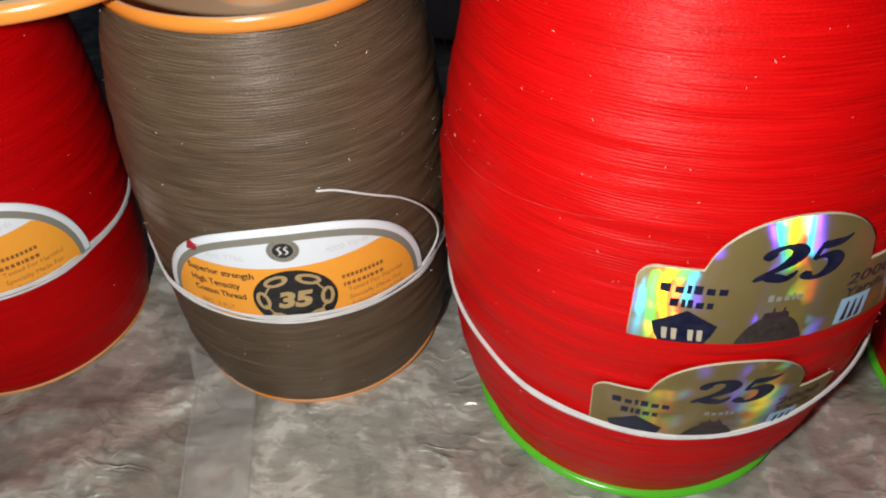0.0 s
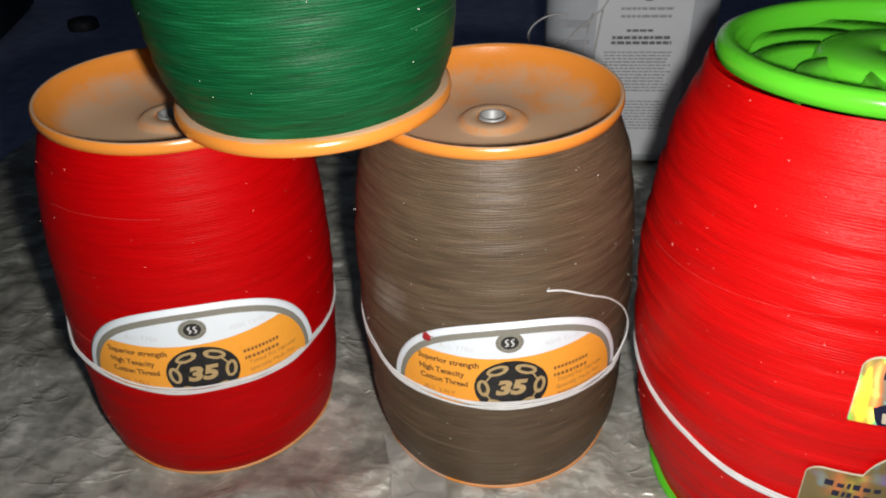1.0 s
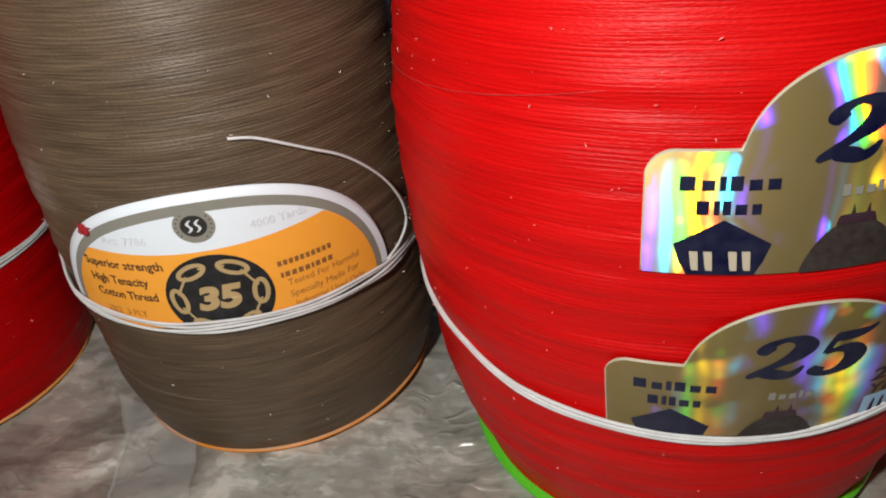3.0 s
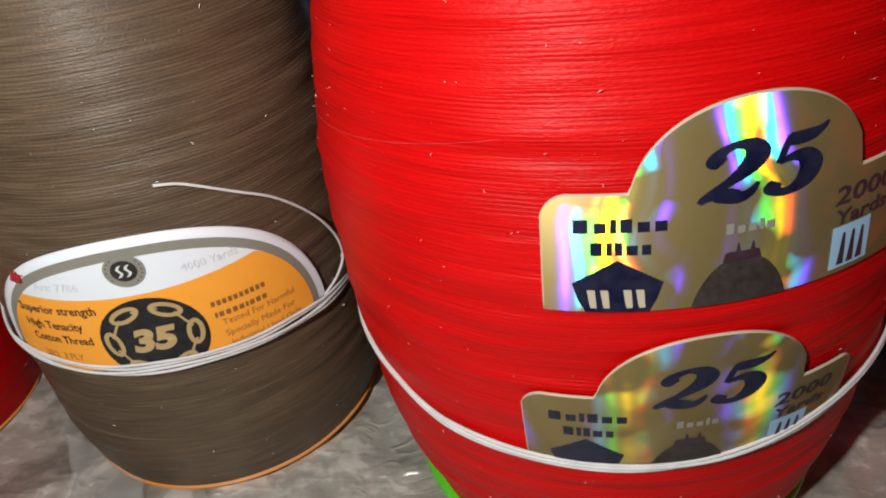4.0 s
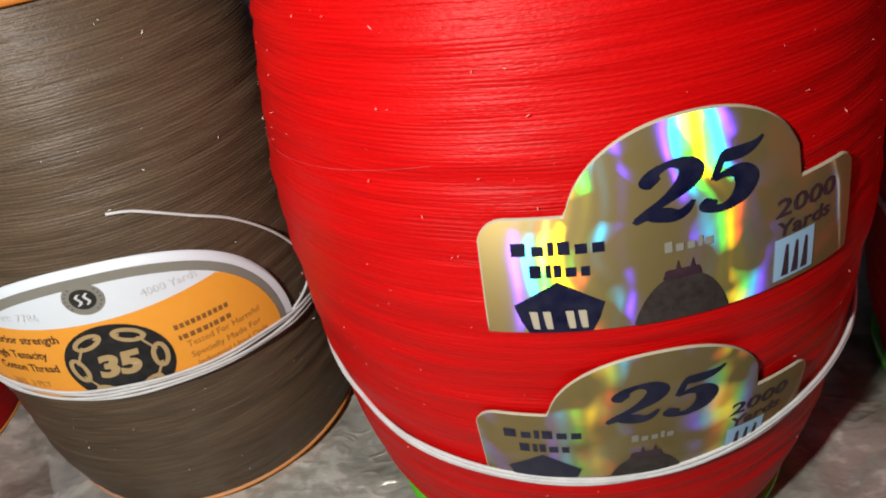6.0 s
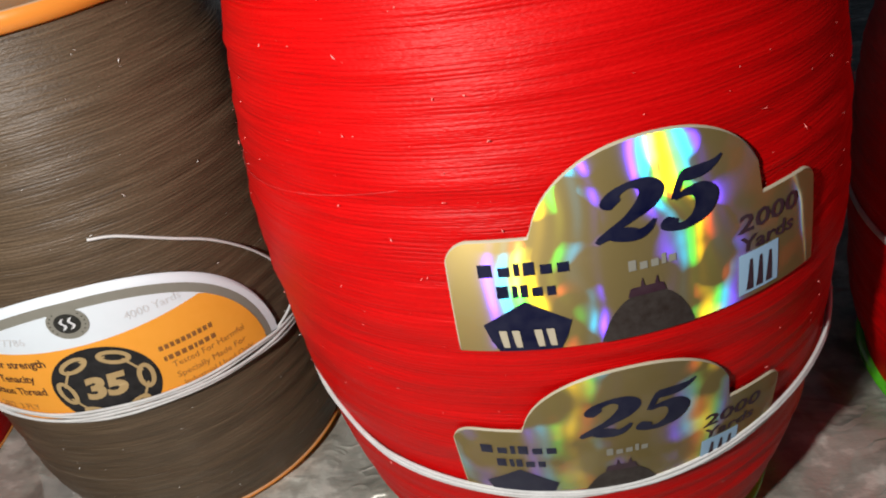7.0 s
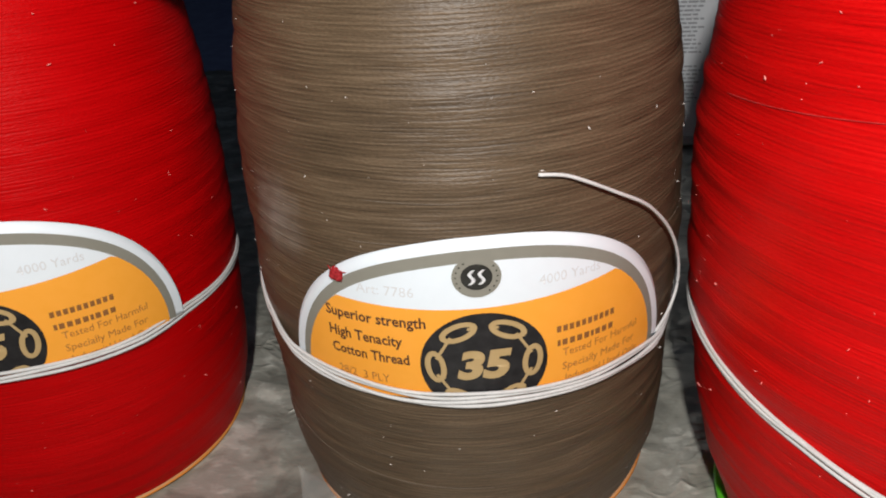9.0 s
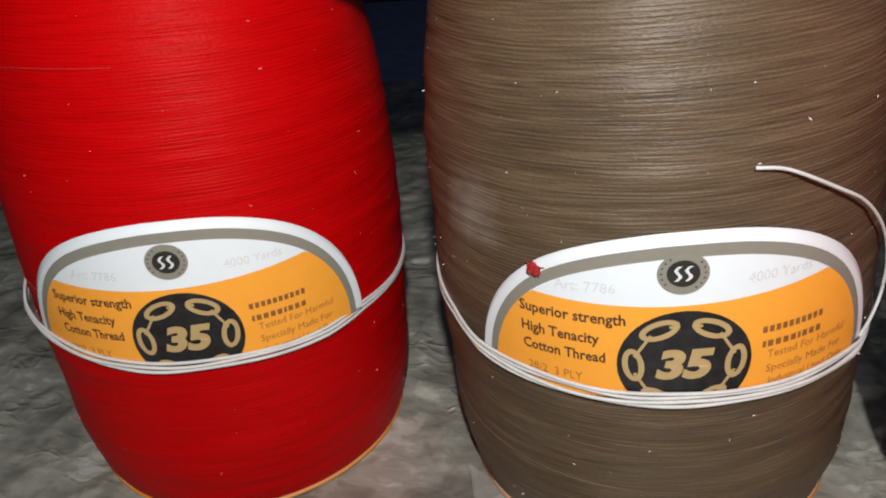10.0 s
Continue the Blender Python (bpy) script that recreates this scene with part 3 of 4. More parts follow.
def paper_label(thing, barrel, mid, base=45.0):
    """The arched paper label: white with a grey line, orange field, black roundel with a chain round the number."""
    flat = lambda a: base
    label = new("label")
    label.parent = thing
    tagged(label, "white and orange paper label with a black roundel")
    L = 0.0009

    def ink(name, build, material, text=""):
        bm = bmesh.new()
        build(bm)
        return part(name, bm, material, label, text)

    ink("paper", lambda bm: sheet(bm, barrel, mid - 47.9, mid + 47.9, flat, arch(mid, 48, base, 30.8), L, 64, 10, 0.0005), PAPER)
    ink("border_line", lambda bm: sheet(bm, barrel, mid - 45.4, mid + 45.4, flat, arch(mid, 45.5, base, 28.8), L + 0.00006, 64, 8), GREY_INK, "grey printed border line")
    inner = arch(mid, 43.4, base, 26.7)
    ink("white_field", lambda bm: sheet(bm, barrel, mid - 43.3, mid + 43.3, flat, inner, L + 0.00012, 64, 8), PAPER)
    ink("orange_field", lambda bm: sheet(bm, barrel, mid - 43.2, mid + 43.2, flat, lambda a: min(inner(a), 63.6 + 0.022 * (a - mid) + 0.0011 * (a - mid) ** 2), L + 0.00018, 64, 8), ORANGE_INK, "orange printed field")
    ink("roundel", lambda bm: disc(bm, barrel, mid, 52.3, 10.6, 10.4, L + 0.00024, base + 0.3), BLACK_INK, "black roundel")

    def links(bm):
        per = barrel.r(0.0523) * 1000 * math.pi / 180
        for k in range(6):
            phi = radians(30 + 60 * k)
            cx, cz = 8.0 * math.sin(phi), 7.9 * math.cos(phi)
            turn = phi + (0.12 if k % 2 else -0.12)
            for f0, f1 in ((1.0, 0.6),):
                g = []
                for f in (f0, f1):
                    ring = []
                    for i in range(22):
                        q = 2 * math.pi * i / 22
                        x, z = (3.3 if f == 1 else 2.25) * math.cos(q), (1.75 if f == 1 else 0.8) * math.sin(q)
                        px, pz = cx + x * math.cos(turn) + z * math.sin(turn), cz - x * math.sin(turn) + z * math.cos(turn)
                        ring.append(bm.verts.new(barrel.at(mid + px / per, max(base + 0.3, 52.3 + pz), L + 0.0003)))
                    g.append(ring)
                for i in range(22):
                    bm.faces.new((g[0][i], g[0][(i + 1) % 22], g[1][(i + 1) % 22], g[1][i]))
            # bar that joins a link to the next
            nxt = phi + radians(60)
            p0 = (8.0 * math.sin(phi + 0.20), 7.9 * math.cos(phi + 0.20))
            p1 = (8.0 * math.sin(nxt - 0.20), 7.9 * math.cos(nxt - 0.20))
            ox, oz = 0.25 * math.sin(phi + 0.52), 0.25 * math.cos(phi + 0.52)
            quad = [(p0[0] - ox, p0[1] - oz), (p0[0] + ox, p0[1] + oz), (p1[0] + ox, p1[1] + oz), (p1[0] - ox, p1[1] - oz)]
            if min(z for _, z in quad) > base + 0.5 - 52.3:
                bm.faces.new([bm.verts.new(barrel.at(mid + x / per, 52.3 + z, L + 0.00029)) for x, z in quad])

    ink("chain_print", links, TAN_INK, "tan printed chain")
    ink("number", lambda bm: lettering(bm, barrel, "35", mid - 5.9, mid + 5.9, 52.6, 5.2, L + 0.00031, 0.18, 0.055), TAN_INK, "tan number 35")
    ink("emblem", lambda bm: disc(bm, barrel, mid - 0.8, 69.4, 3.85, 3.65, L + 0.0003), GREY_INK, "round grey emblem")

    def emblem_mark(bm):
        disc(bm, barrel, mid - 0.8, 69.4, 2.45, 2.3, L + 0.00035)
        per = barrel.r(0.0694) * 1000 * math.pi / 180
        for i in range(20):
            q = 2 * math.pi * i / 20
            if 0.25 < (i % 10) / 10 < 0.85:
                disc(bm, barrel, mid - 0.8 + 3.25 * math.sin(q) / per, 69.4 + 3.05 * math.cos(q), 0.17, 0.17, L + 0.00035, segs=6, rings=1)

    ink("emblem_disc", emblem_mark, OLIVE_INK, "dark olive centre of the emblem")

    def emblem_bars(bm):
        for dx in (-0.8, 0.8):
            c = mid - 0.8 + dx * 1.28
            for k in range(10):
                z0, z1 = -1.3 + 0.26 * k, -1.04 + 0.26 * k
                w0, w1 = (-0.55 * math.sin(z * 2.6) + 0.25 * z for z in (z0, z1))
                poly(bm, barrel, [(c + w0 - 0.36, 69.4 + z0), (c + w0 + 0.36, 69.4 + z0), (c + w1 + 0.36, 69.4 + z1), (c + w1 - 0.36, 69.4 + z1)], L + 0.0004)

    ink("emblem_print", emblem_bars, FAINT_INK, "pale bars in the emblem")
    for text, a0, a1, z, high in (("Superior strength", -35.3, -11.8, 60.9, 2.0), ("High Tenacity", -35.0, -17.2, 56.9, 2.0), ("Cotton Thread", -34.8, -16.0, 53.3, 2.0)):
        ink("lettering", lambda bm: lettering(bm, barrel, text, mid + a0, mid + a1, z, high, L + 0.00026, 0, 0.022), BROWN_INK, "dark brown lettering")
    ink("lettering", lambda bm: lettering(bm, barrel, "28/2  3 PLY", mid - 33.8, mid - 21.0, 48.7, 1.7, L + 0.00026), FADED_BROWN, "faded brown lettering")
    for a0, a1, z, word in ((15.6, 30.6, 57.2, CAPS), (15.8, 30.4, 54.4, [(0.6, 1), (1, 1), (1, 1), (1, 1), (1, 1), (0.6, 1), (1, 1), (1, 1), (1, 1)])):
        ink("printed_bar", lambda bm: bars(bm, barrel, mid + a0, mid + a1, z, 1.2, L + 0.00026, word), WARM_BROWN, "brown printed blocks")
    for text, a0, a1, z in (("Tested For Harmful", 17.2, 37.8, 52.3), ("Specially Made For", 17.2, 37.2, 49.4), ("Industrial Used Only", 18.0, 38.5, 46.7)):
        ink("lettering", lambda bm: lettering(bm, barrel, text, mid + a0, mid + a1, z, 1.55, L + 0.00026, 0, 0, 0, base + 0.2), FADED_BROWN, "faded brown lettering")
    ink("lettering", lambda bm: lettering(bm, barrel, "Art: 7786", mid - 26.6, mid - 13.8, 66.6, 1.8, L + 0.00026), FAINT_INK, "pale grey lettering")
    ink("lettering", lambda bm: lettering(bm, barrel, "4000 Yards", mid + 12.0, mid + 26.2, 67.4, 1.8, L + 0.00026), FAINT_INK, "pale grey lettering")
    return label


SMALL = Barrel(0.125, (0.0414, 0.0433, 0.0438, 0.0444, 0.0439, 0.0428, 0.0399, 0.0359))
SLIM = Barrel(0.125, (0.0345, 0.0381, 0.0395, 0.0401, 0.0396, 0.0386, 0.0360, 0.0330))
LARGE = Barrel(0.144, (0.0464, 0.0509, 0.0542, 0.0567, 0.0571, 0.0550, 0.0507, 0.0454))


def small_spool(m, barrel, material, label, seed, lint_material, top_r=0.0362, base_r=0.0407, base_thick=0.0017, stray=None):
    thing = empty("thread_spool", m, label, "thread spool", "orange-flanged thread spools")
    winding(thing, barrel, material, seed, "tightly wound thread", 0.55 if material is RED else 0.8)
    base_flange(thing, base_r, ORANGE, "orange plastic flange", base_thick)
    dished_flange(thing, top_r, barrel.h, ORANGE, "dusty orange plastic flange")
    eyelet(thing, barrel.h)
    lint(thing, barrel, lint_material, seed + 40, 60 if barrel is SLIM else 170)
    stray_threads(thing, barrel, stray, seed, 4)
    return thing


def course(base, left, right, mid=0.0):
    """The height of a string that sags at the front and climbs to both sides."""
    def f(a):
        d = a - mid
        k = left if d < 0 else right
        return base + k * (1 - math.cos(radians(min(abs(d) * 1.5, 180)))) / 2
    return f


# taupe spool
taupe = small_spool(pose(0, 0, 0, 1.54, -0.64, 0), SMALL, TAUPE, "taupe thread spool with an orange and white paper label", 3, LINT, stray=TAUPE_STRAY)
paper_label(taupe, SMALL, 11.6)
strands(taupe, SMALL, course(45.3, 7.0, -3.0, 8), (-1.3, -0.45, 0.45, 1.25), 0.00034, 2, 0.0014)

bm = bmesh.new()
knots = [(24.1, 85.0), (30.8, 83.9), (42.2, 79.0), (51.4, 74.3), (60.9, 66.5), (67.5, 58.0), (69.2, 51.5), (65.5, 47.6), (59.0, 45.2)]
pts = []
for i in range(len(knots) - 1):
    p0, p1, p2, p3 = (knots[max(0, min(len(knots) - 1, i + k))] for k in (-1, 0, 1, 2))
    for s in range(8):
        t = s / 8
        a, z = (0.5 * (2 * p1[c] + (p2[c] - p0[c]) * t + (2 * p0[c] - 5 * p1[c] + 4 * p2[c] - p3[c]) * t**2 + (3 * p1[c] - p0[c] - 3 * p2[c] + p3[c]) * t**3) for c in (0, 1))
        pts.append(SMALL.at(a, z, 0.0008 + 0.0012 * math.sin(math.pi * (i + t) / 8)))
tube(bm, pts, 0.00030, 8)
part("string_tail", bm, STRING, taupe, "loose white string end")

bm = bmesh.new()
rnd = random.Random(8)
for _ in range(16):
    c = SMALL.at(-19.6 + rnd.uniform(-0.85, 0.85), 68.2 + rnd.uniform(-0.75, 0.75), 0.0009 + 0.0005 * rnd.random())
    ball = bmesh.ops.create_icosphere(bm, subdivisions=2, radius=0.00062)["verts"]
    for v in ball:
        v.co = c + v.co * (1 + 0.35 * noise.noise(v.co * 4000 + c * 900))
for _ in range(7):
    c = SMALL.at(-19.6 + rnd.gauss(0, 0.7), 68.2 + rnd.gauss(0, 0.6), 0.0013)
    d = Vector((rnd.gauss(0, 1), rnd.gauss(0, 0.4), rnd.gauss(0, 1))).normalized() * 0.0009
    tube(bm, [c - d, c - d * 0.3 + Vector((0, -0.0003, 0.0002)), c + d], 0.00010, 5)
part("thread_tuft", bm, CRIMSON, taupe, "small tuft of dark red thread")

# red spool
red = small_spool(pose(-0.1042, -0.0070, 0.0, 0.84, 3.29, 0), SMALL, RED, "red thread spool with an orange and white paper label", 9, RED_LINT, stray=RED_STRAY)
paper_label(red, SMALL, 22.4, 46.2)
strands(red, SMALL, course(46.2, 11.0, -0.5, 16), (-1.1, -0.2, 0.75), 0.00036, 5, 0.0014)

# green spool, standing across the two rims
green = small_spool(pose(-0.0482, -0.0182, 0.1268, 0.03, -1.23, 30), SLIM, GREEN, "dark green thread spool standing on two spool rims", 15, LINT, 0.0330, 0.0368, 0.0042, GREEN_STRAY)


def lime_flange(thing, r, h):
    """Upper end of the large spool: lip, dish, curved vanes and a domed hub."""
    bm = bmesh.new()
    lip = [(r - 0.0036, -0.0050), (r - 0.0010, -0.0054), (r + 0.0004, -0.0045), (r + 0.0010, -0.0024), (r + 0.0005, -0.0005), (r - 0.0014, 0.0003), (r - 0.0034, -0.0001), (r - 0.0042, -0.0012)]
    dish = [(r - 0.0046, -0.0030), (r - 0.0054, -0.0062), (r - 0.0090, -0.0080), (0.0215, -0.0088), (0.0205, -0.0078), (0.0197, -0.0040), (0.0180, -0.0026), (0.0120, -0.0022), (0.0062, -0.0023), (0.0052, -0.0030), (0.0048, -0.0200)]
    revolve(bm, [(a, h + z) for a, z in lip + dish], 112)
    flange = part("top_flange", bm, LIME, thing, "lime green plastic flange")
    for k in range(9):
        bm = bmesh.new()
        a0 = 2 * math.pi * k / 9
        rows = []
        for i in range(9):
            f = i / 8
            rr = 0.0190 + (r - 0.0068 - 0.0190) * f
            a = a0 + 0.55 * f * f
            up = h - 0.0030 - 0.0012 * f
            wide = 0.0030 + 0.0030 * f
            row = []
            for s, z in ((-0.4, -0.0046), (-0.10, -0.0006), (0.0, 0.0), (1.0, -0.0014), (2.6, -0.0042)):
                b = a + s * wide / rr
                row.append(bm.verts.new((rr * math.sin(b), -rr * math.cos(b), up + z)))
            rows.append(row)
        for p, q in zip(rows, rows[1:]):
            for j in range(4):
                bm.faces.new((p[j], q[j], q[j + 1], p[j + 1]))
        part("vane", bm, LIME, flange)
    return flange


def foil_sticker(thing, barrel, da, dz, low):
    """Gold holographic sticker: tab, arch and wing, with dark blue print; it ends below where the thread or string covers it."""
    sticker = new("foil_sticker")
    sticker.parent = thing
    tagged(sticker, "gold holographic foil sticker with the number 25")
    L = 0.0008

    def top(a):
        a = a - da
        if a < -2.9:
            edge = a + 15.2
            z = 91.6 if edge > 4 else 91.6 - 4 + 4 * math.sqrt(max(0.0, 1 - (1 - edge / 4) ** 2))
        elif a < 30.6:
            z = max(90.2, 89.8 + 13.0 * max(0.0, 1 - abs((a - 14.0) / 17.2) ** 2.2) ** 0.5)
        else:
            edge = 42.2 - a
            z = 89.6 if edge > 3 else 89.6 - 3 + 3 * math.sqrt(max(0.0, 1 - (1 - edge / 3) ** 2))
        return z + dz

    def ink(name, build, material, text=""):
        bm = bmesh.new()
        build(bm)
        return part(name, bm, material, sticker, text)

    flat = lambda a: low
    ink("pale_edge", lambda bm: sheet(bm, barrel, da - 15.1, da + 42.0, flat, lambda a: top(a) + 0.28, L, 150, 12, 0.0003), PALE_INK, "pale cut edge of the sticker")
    ink("foil", lambda bm: sheet(bm, barrel, da - 14.9, da + 41.9, flat, top, L + 0.00006, 150, 16), FOIL, "rainbow-glinting gold foil")
    T = L + 0.00022
    ink("number", lambda bm: figure(bm, barrel, TWO, da + 6.0, da + 14.6, dz + 93.4, 7.9, T, 0.16), NAVY_INK, "dark blue figure")
    ink("number", lambda bm: figure(bm, barrel, FIVE, da + 15.0, da + 23.2, dz + 93.2, 8.0, T, 0.16), NAVY_INK, "dark blue figure")
    for a0, a1, z, word in ((-10.9, 2.2, 87.4, [(1.25, 1), (1, 0.74), (0.5, 1), (1, 1), (1, 0.74), (1, 0.74)]), (-8.6, 0.0, 84.0, [(1.1, 1), (0.5, 1), (0.7, 1), (1, 0.74), (0.8, 0.74)])):
        ink("printed_bar", lambda bm: bars(bm, barrel, da + a0, da + a1, dz + z, 2.0, T, word), NAVY_INK, "dark blue printed blocks")

    def clip(points):
        return [(da + a, max(low + 0.1, dz + z)) for a, z in points]

    ink("emblem", lambda bm: poly(bm, barrel, clip([(-4.7, 82.3), (1.4, 78.6), (0.6, 76.0), (-0.4, 73.4), (-9.2, 73.4), (-10.2, 76.0), (-10.9, 78.6)]), T), NAVY_INK, "dark blue five-sided emblem")
    if dz + 75 > low:
        ink("emblem_print", lambda bm: [poly(bm, barrel, clip(q), T + 0.00012) for q in (
            [(x - 0.55, 77.6), (x + 0.55, 77.6), (x + 0.75, 74.6), (x - 0.15, 74.6)] for x in (-8.3, -6.5, -3.4, -1.7))], PALE_INK, "pale bars in the emblem")

    def mound(a):
        d = abs((a - da - 12.0) / 6.8)
        return max(low + 0.1, dz + 73.6 + 7.4 * max(0.0, 1 - d**2.5) ** 0.8)

    ink("picture", lambda bm: sheet(bm, barrel, da + 5.3, da + 18.7, flat, mound, T, 30, 4), UMBER_INK, "dark brown printed picture")
    ink("picture_detail", lambda bm: [poly(bm, barrel, clip(q), T + 0.0001) for q in ([(9.2, 80.6), (14.6, 80.6), (14.2, 82.0), (9.6, 82.0)], [(11.0, 82.0), (11.6, 82.0), (11.3, 83.4)], [(13.0, 82.0), (13.6, 82.0), (13.4, 83.4)])], MAROON_INK, "dark red print")
    ink("small_print", lambda bm: bars(bm, barrel, da + 9.4, da + 16.6, dz + 85.4, 1.6, T, [(1, 1), (1, 0.7), (1, 0.7), (0.6, 1), (1, 0.7)]), GREY_INK, "grey small print")
    ink("lettering", lambda bm: lettering(bm, barrel, "2000", da + 25.9, da + 37.6, dz + 86.3, 2.6, T, 0.1, 0.02), MAROON_INK, "dark lettering")
    ink("lettering", lambda bm: lettering(bm, barrel, "Yards", da + 26.3, da + 36.5, dz + 83.0, 2.2, T, 0.1, 0.02), MAROON_INK, "dark lettering")
    ink("picture_box", lambda bm: sheet(bm, barrel, da + 26.0, da + 33.4, flat if dz + 74.7 < low else (lambda a: dz + 74.7), lambda a: dz + 81.5, T, 8, 4), SKY_INK, "pale blue printed box")
    ink("needle_print", lambda bm: [poly(bm, barrel, clip([(x - 0.75, 75.3), (x + 0.55, 75.3), (x + 0.5, 77.0), (x + 0.35, 80.4), (x - 0.15, 80.4), (x - 0.5, 77.0)]), T + 0.0001) for x in (28.0, 29.8, 31.6)], MAROON_INK, "three dark spikes in print")
    return sticker


def large_spool(m, seed, label):
    thing = empty("thread_spool", m, label, "thread spool", "green-flanged thread spools")
    winding(thing, LARGE, SCARLET, seed, "tightly wound thread")
    base_flange(thing, 0.0472, LIME, "lime green plastic flange", 0.0026)
    lime_flange(thing, 0.0425, LARGE.h)
    eyelet(thing, LARGE.h + 0.0055)
    lint(thing, LARGE, RED_LINT, seed + 60, 380)
    stray_threads(thing, LARGE, RED_STRAY, seed, 2)
    strands(thing, LARGE, course(39.9, 9.8, 15.0, -1), (-0.55, 0.15, 0.8), 0.00037, seed, 0.0010)
    return thing


scarlet = large_spool(pose(0.1031, -0.0190, 0.0, -2.27, -1.69, 0), 22, "large bright red thread spool with gold foil stickers")
foil_sticker(scarlet, LARGE, 0.0, 0.0, 73.8)
foil_sticker(scarlet, LARGE, -5.0, -34.9, 41.2)

neighbour = large_spool(pose(0.2280, -0.0120, 0.0, 0, 0, 25), 31, "large bright red thread spool beside its twin")


# ---- white can behind the spools ----
def canister():
    thing = empty("canister", pose(0.054, 0.232, 0.0, 0, 0, 3), "pale grey plastic canister with a printed white label", "canister")

    def outline(w, d, c, n=8):
        out = []
        for cx, cy, q0 in ((w - c, -d + c, -90), (w - c, d - c, 0), (-w + c, d - c, 90), (-w + c, -d + c, 180)):
            for i in range(n + 1):
                q = radians(q0 + 90 * i / n)
                out.append((cx + c * math.cos(q), cy + c * math.sin(q)))
        return out

    bm = bmesh.new()
    rings = []
    for z, inset in ((0.0, 0.003), (0.0015, 0.001), (0.004, 0.0), (0.190, 0.0), (0.198, 0.003), (0.201, 0.010)):
        rings.append([bm.verts.new((x, y, z)) for x, y in outline(0.046 - inset, 0.032 - inset, 0.016)])
    for a, b in zip(rings, rings[1:]):
        for i in range(len(a)):
            j = (i + 1) % len(a)
            bm.faces.new((a[i], a[j], b[j], b[i]))
    bm.faces.new(rings[-1])
    bm.faces.new(list(reversed(rings[0])))
    part("body", bm, CAN_PLASTIC, thing)
    bm = bmesh.new()
    box(bm, (-0.020, -0.0326, 0.006), (0.029, -0.0318, 0.182))
    panel = part("label", bm, CAN_WHITE, thing, "white printed label", False)
    rnd = random.Random(4)

    bm = bmesh.new()
    dark = bmesh.new()

    def rows(into, x0, x1, z0, step, high, count):
        for k in range(count):
            ragged = rnd.uniform(0, 0.10) * (x1 - x0)
            x = x0 + ragged * 0.3
            while x < x1 - ragged:
                w = min(rnd.uniform(0.0016, 0.0042), x1 - ragged - x)
                z = z0 - step * k
                into.faces.new([into.verts.new((a, -0.0329, b)) for a, b in ((x, z), (x + w, z), (x + w, z + high), (x, z + high))])
                x += w + 0.0006

    rows(bm, -0.008, 0.020, 0.0895, 0.004, 0.0014, 2)
    rows(dark, -0.004, 0.010, 0.0780, 0.003, 0.0013, 1)
    rows(dark, -0.012, 0.022, 0.0740, 0.0028, 0.0017, 2)
    rows(bm, -0.015, 0.022, 0.0665, 0.0018, 0.0008, 13)
    rows(bm, -0.015, 0.022, 0.0385, 0.0018, 0.0008, 10)
    tagged(part("small_print", bm, CAN_INK, panel, "grey lines of small print", False), kind="stuff")
    tagged(part("heavy_print", dark, CAN_DARK, panel, "dark lines of print", False), kind="stuff")
    bm = bmesh.new()
    ring = [bm.verts.new((0.006 + 0.0045 * math.cos(2 * math.pi * i / 24), -0.0329, 0.0985 + 0.0045 * math.sin(2 * math.pi * i / 24))) for i in range(24)]
    bm.faces.new(ring)
    part("emblem", bm, CAN_DARK, panel, "dark round emblem", False)
    bm = bmesh.new()
    box(bm, (-0.040, -0.0324, 0.080), (-0.024, -0.0319, 0.084), Matrix.Rotation(radians(0), 4, "Y"))
    box(bm, (-0.038, -0.0324, 0.071), (-0.023, -0.0319, 0.0735))
    part("side_print", bm, CAN_INK, thing, "grey side print", False)
    return thing


canister()

# clear tie loop hanging in front of the can
tie = empty("plastic_tie", pose(0, 0, 0), "clear plastic tie looped against the canister", "tie")
bm = bmesh.new()
loop = []
for i in range(40):
    q = radians(50 + 290 * i / 39)
    loop.append((0.0125 + 0.0125 * math.cos(q), 0.196 - 0.002 * math.sin(q), 0.0785 + 0.0095 * math.sin(q) + 0.003 * math.cos(q)))
loop += [(0.030, 0.1965, 0.083), (0.038, 0.1975, 0.090), (0.044, 0.1985, 0.100)]
tube(bm, loop, 0.0005, 8)
part("loop", bm, STRING, tie, "thin clear loop")
for x0, x1, zt in ((0.0335, 0.027, 0.088), (0.0385, 0.0345, 0.090)):
    bm = bmesh.new()
    tube(bm, [(x0, 0.1975, zt), ((x0 + x1) / 2, 0.1968, zt / 2 + 0.028), (x1, 0.1965, 0.050), (x1 - 0.001, 0.196, 0.0006)], 0.0005, 6)
    part("tail", bm, STRING, tie, "thin clear tail")


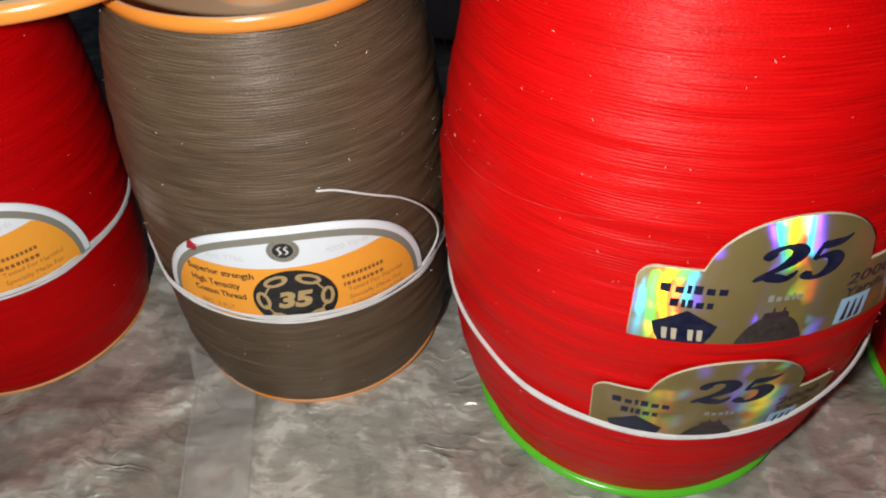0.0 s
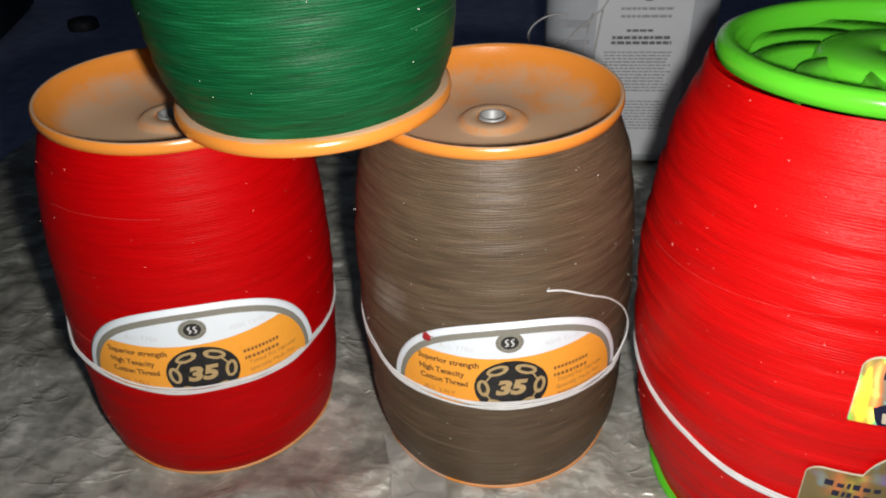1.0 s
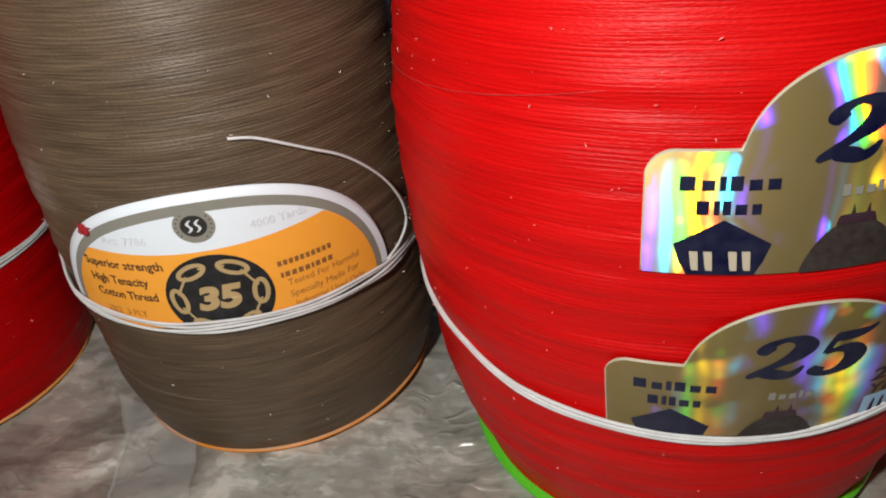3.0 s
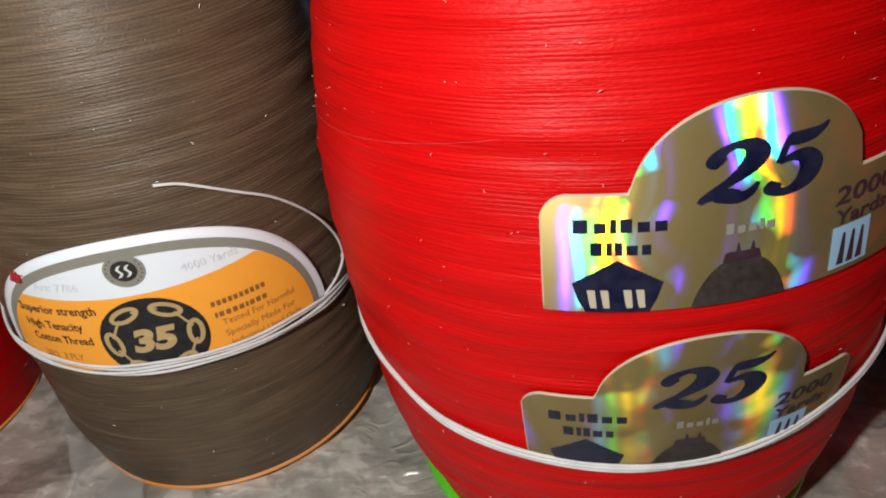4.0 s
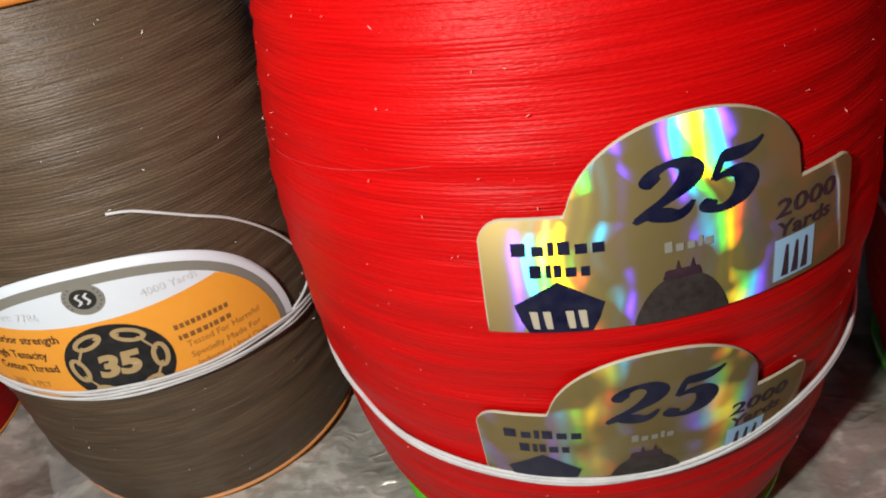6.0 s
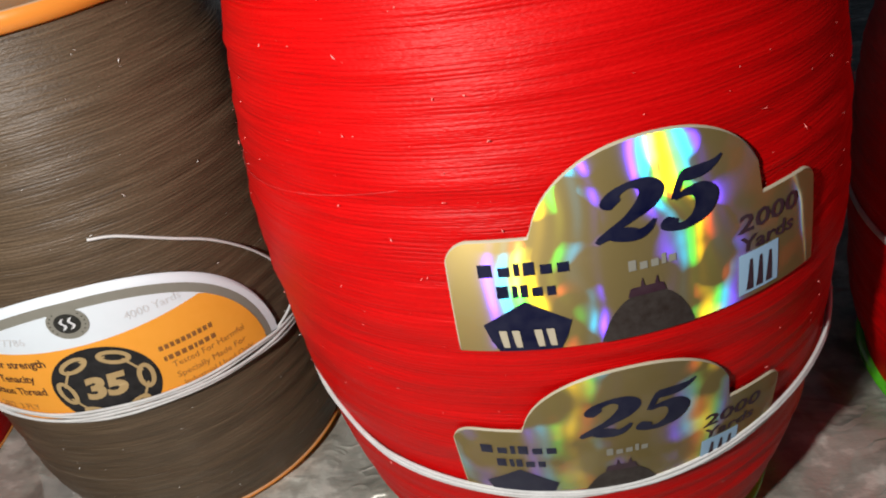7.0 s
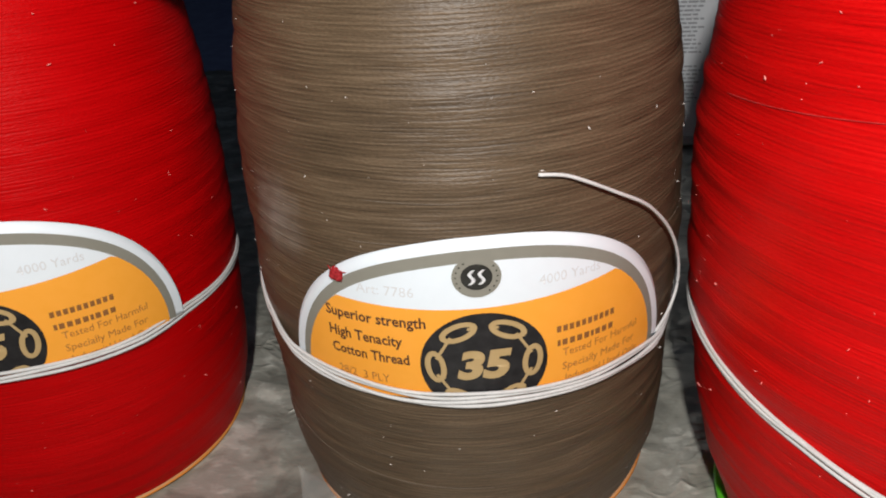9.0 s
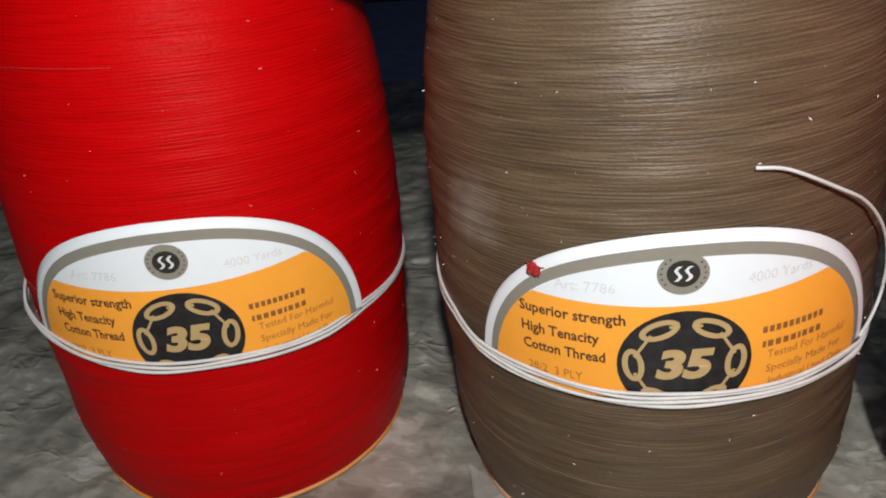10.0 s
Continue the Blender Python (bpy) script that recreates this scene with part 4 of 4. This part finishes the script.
# ---- table with silver film ----
def film_height(x, y):
    """Crumpled sheet: broad waves, sharp creases and a few long folds."""
    p = Vector((x * 9, y * 9, 0.3))
    q = Vector((x * 30 + 3 * noise.noise(p), y * 30 + 3 * noise.noise(p + Vector((5, 0, 0))), 1.7))
    ridge = 1 - abs(noise.noise(q)) * 2
    fold = 1 - min(1.0, abs(noise.noise(Vector((x * 13, y * 22, 4.0))) * 5))
    c = Vector((x * 26 + 2.2 * noise.noise(q), y * 80 + 2.2 * noise.noise(q + Vector((9, 0, 0))), 6.1))
    crease = max(0.0, 1 - abs(noise.noise(c)) * 5) ** 1.5
    where = max(0.0, min(1.0, 0.45 + 1.6 * noise.noise(Vector((x * 14, y * 14, 8.2)))))
    # a patch of small puckers in front of the spools
    near = math.exp(-(((x + 0.050) / 0.022) ** 2 + ((y + 0.066) / 0.016) ** 2))
    crumple = near * 0.0011 * max(0.0, 1 - 3.2 * abs(noise.noise(Vector((x * 190, y * 190, 2.2)))))
    return -0.0024 + 0.0011 * max(0.0, ridge) ** 3 + 0.0011 * fold * fold - 0.0008 * abs(noise.noise(p * 3)) + 0.0008 * crease * where + crumple


bm = bmesh.new()
X0, X1, Y0, Y1, STEP = -0.33, 0.50, -0.36, 0.36, 0.0018
nx, ny = int((X1 - X0) / STEP), int((Y1 - Y0) / STEP)
grid = []
for i in range(nx + 1):
    col = []
    for j in range(ny + 1):
        x, y = X0 + (X1 - X0) * i / nx, Y0 + (Y1 - Y0) * j / ny
        z = film_height(x, y)
        near = min(math.hypot(x - cx, y - cy) - rr for cx, cy, rr in ((0, 0, 0.042), (-0.1042, -0.007, 0.042), (0.1031, -0.019, 0.0455), (0.228, -0.012, 0.0455)))
        z = min(z, -0.00025) if near < 0.008 else z
        col.append(bm.verts.new((x, y, z)))
    grid.append(col)
for i in range(nx):
    for j in range(ny):
        bm.faces.new((grid[i][j], grid[i + 1][j], grid[i + 1][j + 1], grid[i][j + 1]))
rim = [grid[i][0] for i in range(nx + 1)] + [grid[nx][j] for j in range(1, ny + 1)] + [grid[i][ny] for i in range(nx - 1, -1, -1)] + [grid[0][j] for j in range(ny - 1, 0, -1)]
drop = [bm.verts.new((v.co.x, v.co.y, -0.05)) for v in rim]
for i in range(len(rim)):
    j = (i + 1) % len(rim)
    bm.faces.new((rim[i], rim[j], drop[j], drop[i]))
bm.faces.new(drop)
me = bpy.data.meshes.new("tabletop")
bmesh.ops.recalc_face_normals(bm, faces=bm.faces)
bm.to_mesh(me)
bm.free()
me.shade_smooth()
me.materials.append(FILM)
tagged(new("tabletop", me), "tabletop wrapped in crumpled silver plastic film", "table", kind="structure")


def slab(name, lo, hi, mat, label, m=None, kind="structure", category="wall"):
    bm = bmesh.new()
    box(bm, lo, hi, m)
    bmesh.ops.bevel(bm, geom=bm.edges[:], offset=0.002, segments=2, affect="EDGES")
    me = bpy.data.meshes.new(name)
    bmesh.ops.recalc_face_normals(bm, faces=bm.faces)
    bm.to_mesh(me)
    bm.free()
    me.materials.append(mat)
    return tagged(new(name, me), label, category, kind=kind)


# a strip of tape that comes out from under the taupe spool, its corner standing up
def tape_strip():
    thing = empty("tape_strip", pose(0, 0, 0), "crinkled clear tape on silver film with a raised corner", "tape")
    bm = bmesh.new()
    far, close = Vector((-0.0345, -0.0285, 0)), Vector((-0.0225, -0.0860, 0))
    ahead = (close - far).normalized()
    across = Vector((-ahead.y, ahead.x, 0))
    skins = []
    for skin in (0.0, 0.00025):
        rows = []
        for i in range(49):
            row = []
            for j in range(13):
                u, v = j / 12, i / 48
                p = far + (close - far) * v + across * (0.019 * u + 0.0004 * noise.noise(Vector((v * 14, 0, u * 2))))
                z = max(film_height(p.x, p.y), -0.0004 if v < 0.3 else -1.0) + 0.0009
                z += 0.0005 * abs(noise.noise(Vector((p.x * 260, p.y * 120, 1.0)))) + 0.0006 * max(0.0, 1 - u * 8)
                curl = max(0.0, 1 - u * 3.6) * max(0.0, 1 - v * 7.0)
                row.append(bm.verts.new((p.x - 0.0022 * curl, p.y, z + 0.0062 * curl + skin)))
            rows.append(row)
        for p, q in zip(rows, rows[1:]):
            for j in range(12):
                bm.faces.new((p[j], q[j], q[j + 1], p[j + 1]))
        skins.append(rows)
    lo, hi = skins
    rim = [(i, 0) for i in range(49)] + [(48, j) for j in range(1, 13)] + [(i, 12) for i in range(47, -1, -1)] + [(0, j) for j in range(11, 0, -1)]
    for (i, j), (k, l) in zip(rim, rim[1:] + rim[:1]):
        bm.faces.new((lo[i][j], lo[k][l], hi[k][l], hi[i][j]))
    part("strip", bm, CLEAR, thing)
    # the edge that is rolled over, ribbed where it is squeezed
    bm = bmesh.new()
    roll = []
    for i in range(120):
        v = i / 119
        p = far + (close - far) * (0.12 + 0.88 * v)
        rib = 0.0003 * math.sin(i * 1.9) if 0.62 < v < 0.88 else 0.0
        roll.append((p.x + 0.0003 * noise.noise(Vector((v * 30, 0, 0))), p.y, film_height(p.x, p.y) + 0.0013 + rib))
    tube(bm, roll, 0.0005, 6)
    part("rolled_edge", bm, CLEAR, thing, "rolled and ribbed edge of the tape")


tape_strip()

slab("ground", (-1.6, -1.2, -0.09), (1.6, 1.1, -0.05), NAVY_CLOTH, "dark navy cloth below the table edge", category="cloth")
slab("wall_north", (-1.6, 1.1, -0.09), (1.6, 1.16, 1.2), TEAL_GREY, "dark blue wall")
slab("wall_south", (-1.6, -1.26, -0.09), (1.6, -1.2, 1.2), TEAL_GREY, "dark blue wall")
slab("wall_west", (-1.66, -1.2, -0.09), (-1.6, 1.1, 1.2), TEAL_GREY, "dark blue wall")
slab("wall_east", (1.6, -1.2, -0.09), (1.66, 1.1, 1.2), TEAL_GREY, "dark blue wall")

black = empty("black_box", pose(-0.700, 0.520, -0.05, 0, 0, 19.5), "black plastic box at the back of the cloth", "box")
bm = bmesh.new()
box(bm, (-0.10, -0.13, 0.0), (0.10, 0.13, 0.22))
bmesh.ops.bevel(bm, geom=bm.edges[:], offset=0.006, segments=3, affect="EDGES")
part("body", bm, BLACK_PLASTIC, black)
bm = bmesh.new()
box(bm, (-0.103, -0.133, 0.22), (0.103, 0.133, 0.235))
bmesh.ops.bevel(bm, geom=bm.edges[:], offset=0.004, segments=2, affect="EDGES")
part("lid", bm, BLACK_PLASTIC, black)

# low black dome added where a dark oval spot lies on the cloth
cap = empty("black_spot_cap", pose(-0.532, 0.590, -0.05), "low black cap added for a dark spot on the cloth", "stopper")
bm = bmesh.new()
revolve(bm, [(0.0165, 0.0), (0.0170, 0.002), (0.0165, 0.008), (0.0150, 0.0105), (0.0050, 0.0115), (0.0005, 0.0116)], 40)
part("shell", bm, BLACK_PLASTIC, cap)
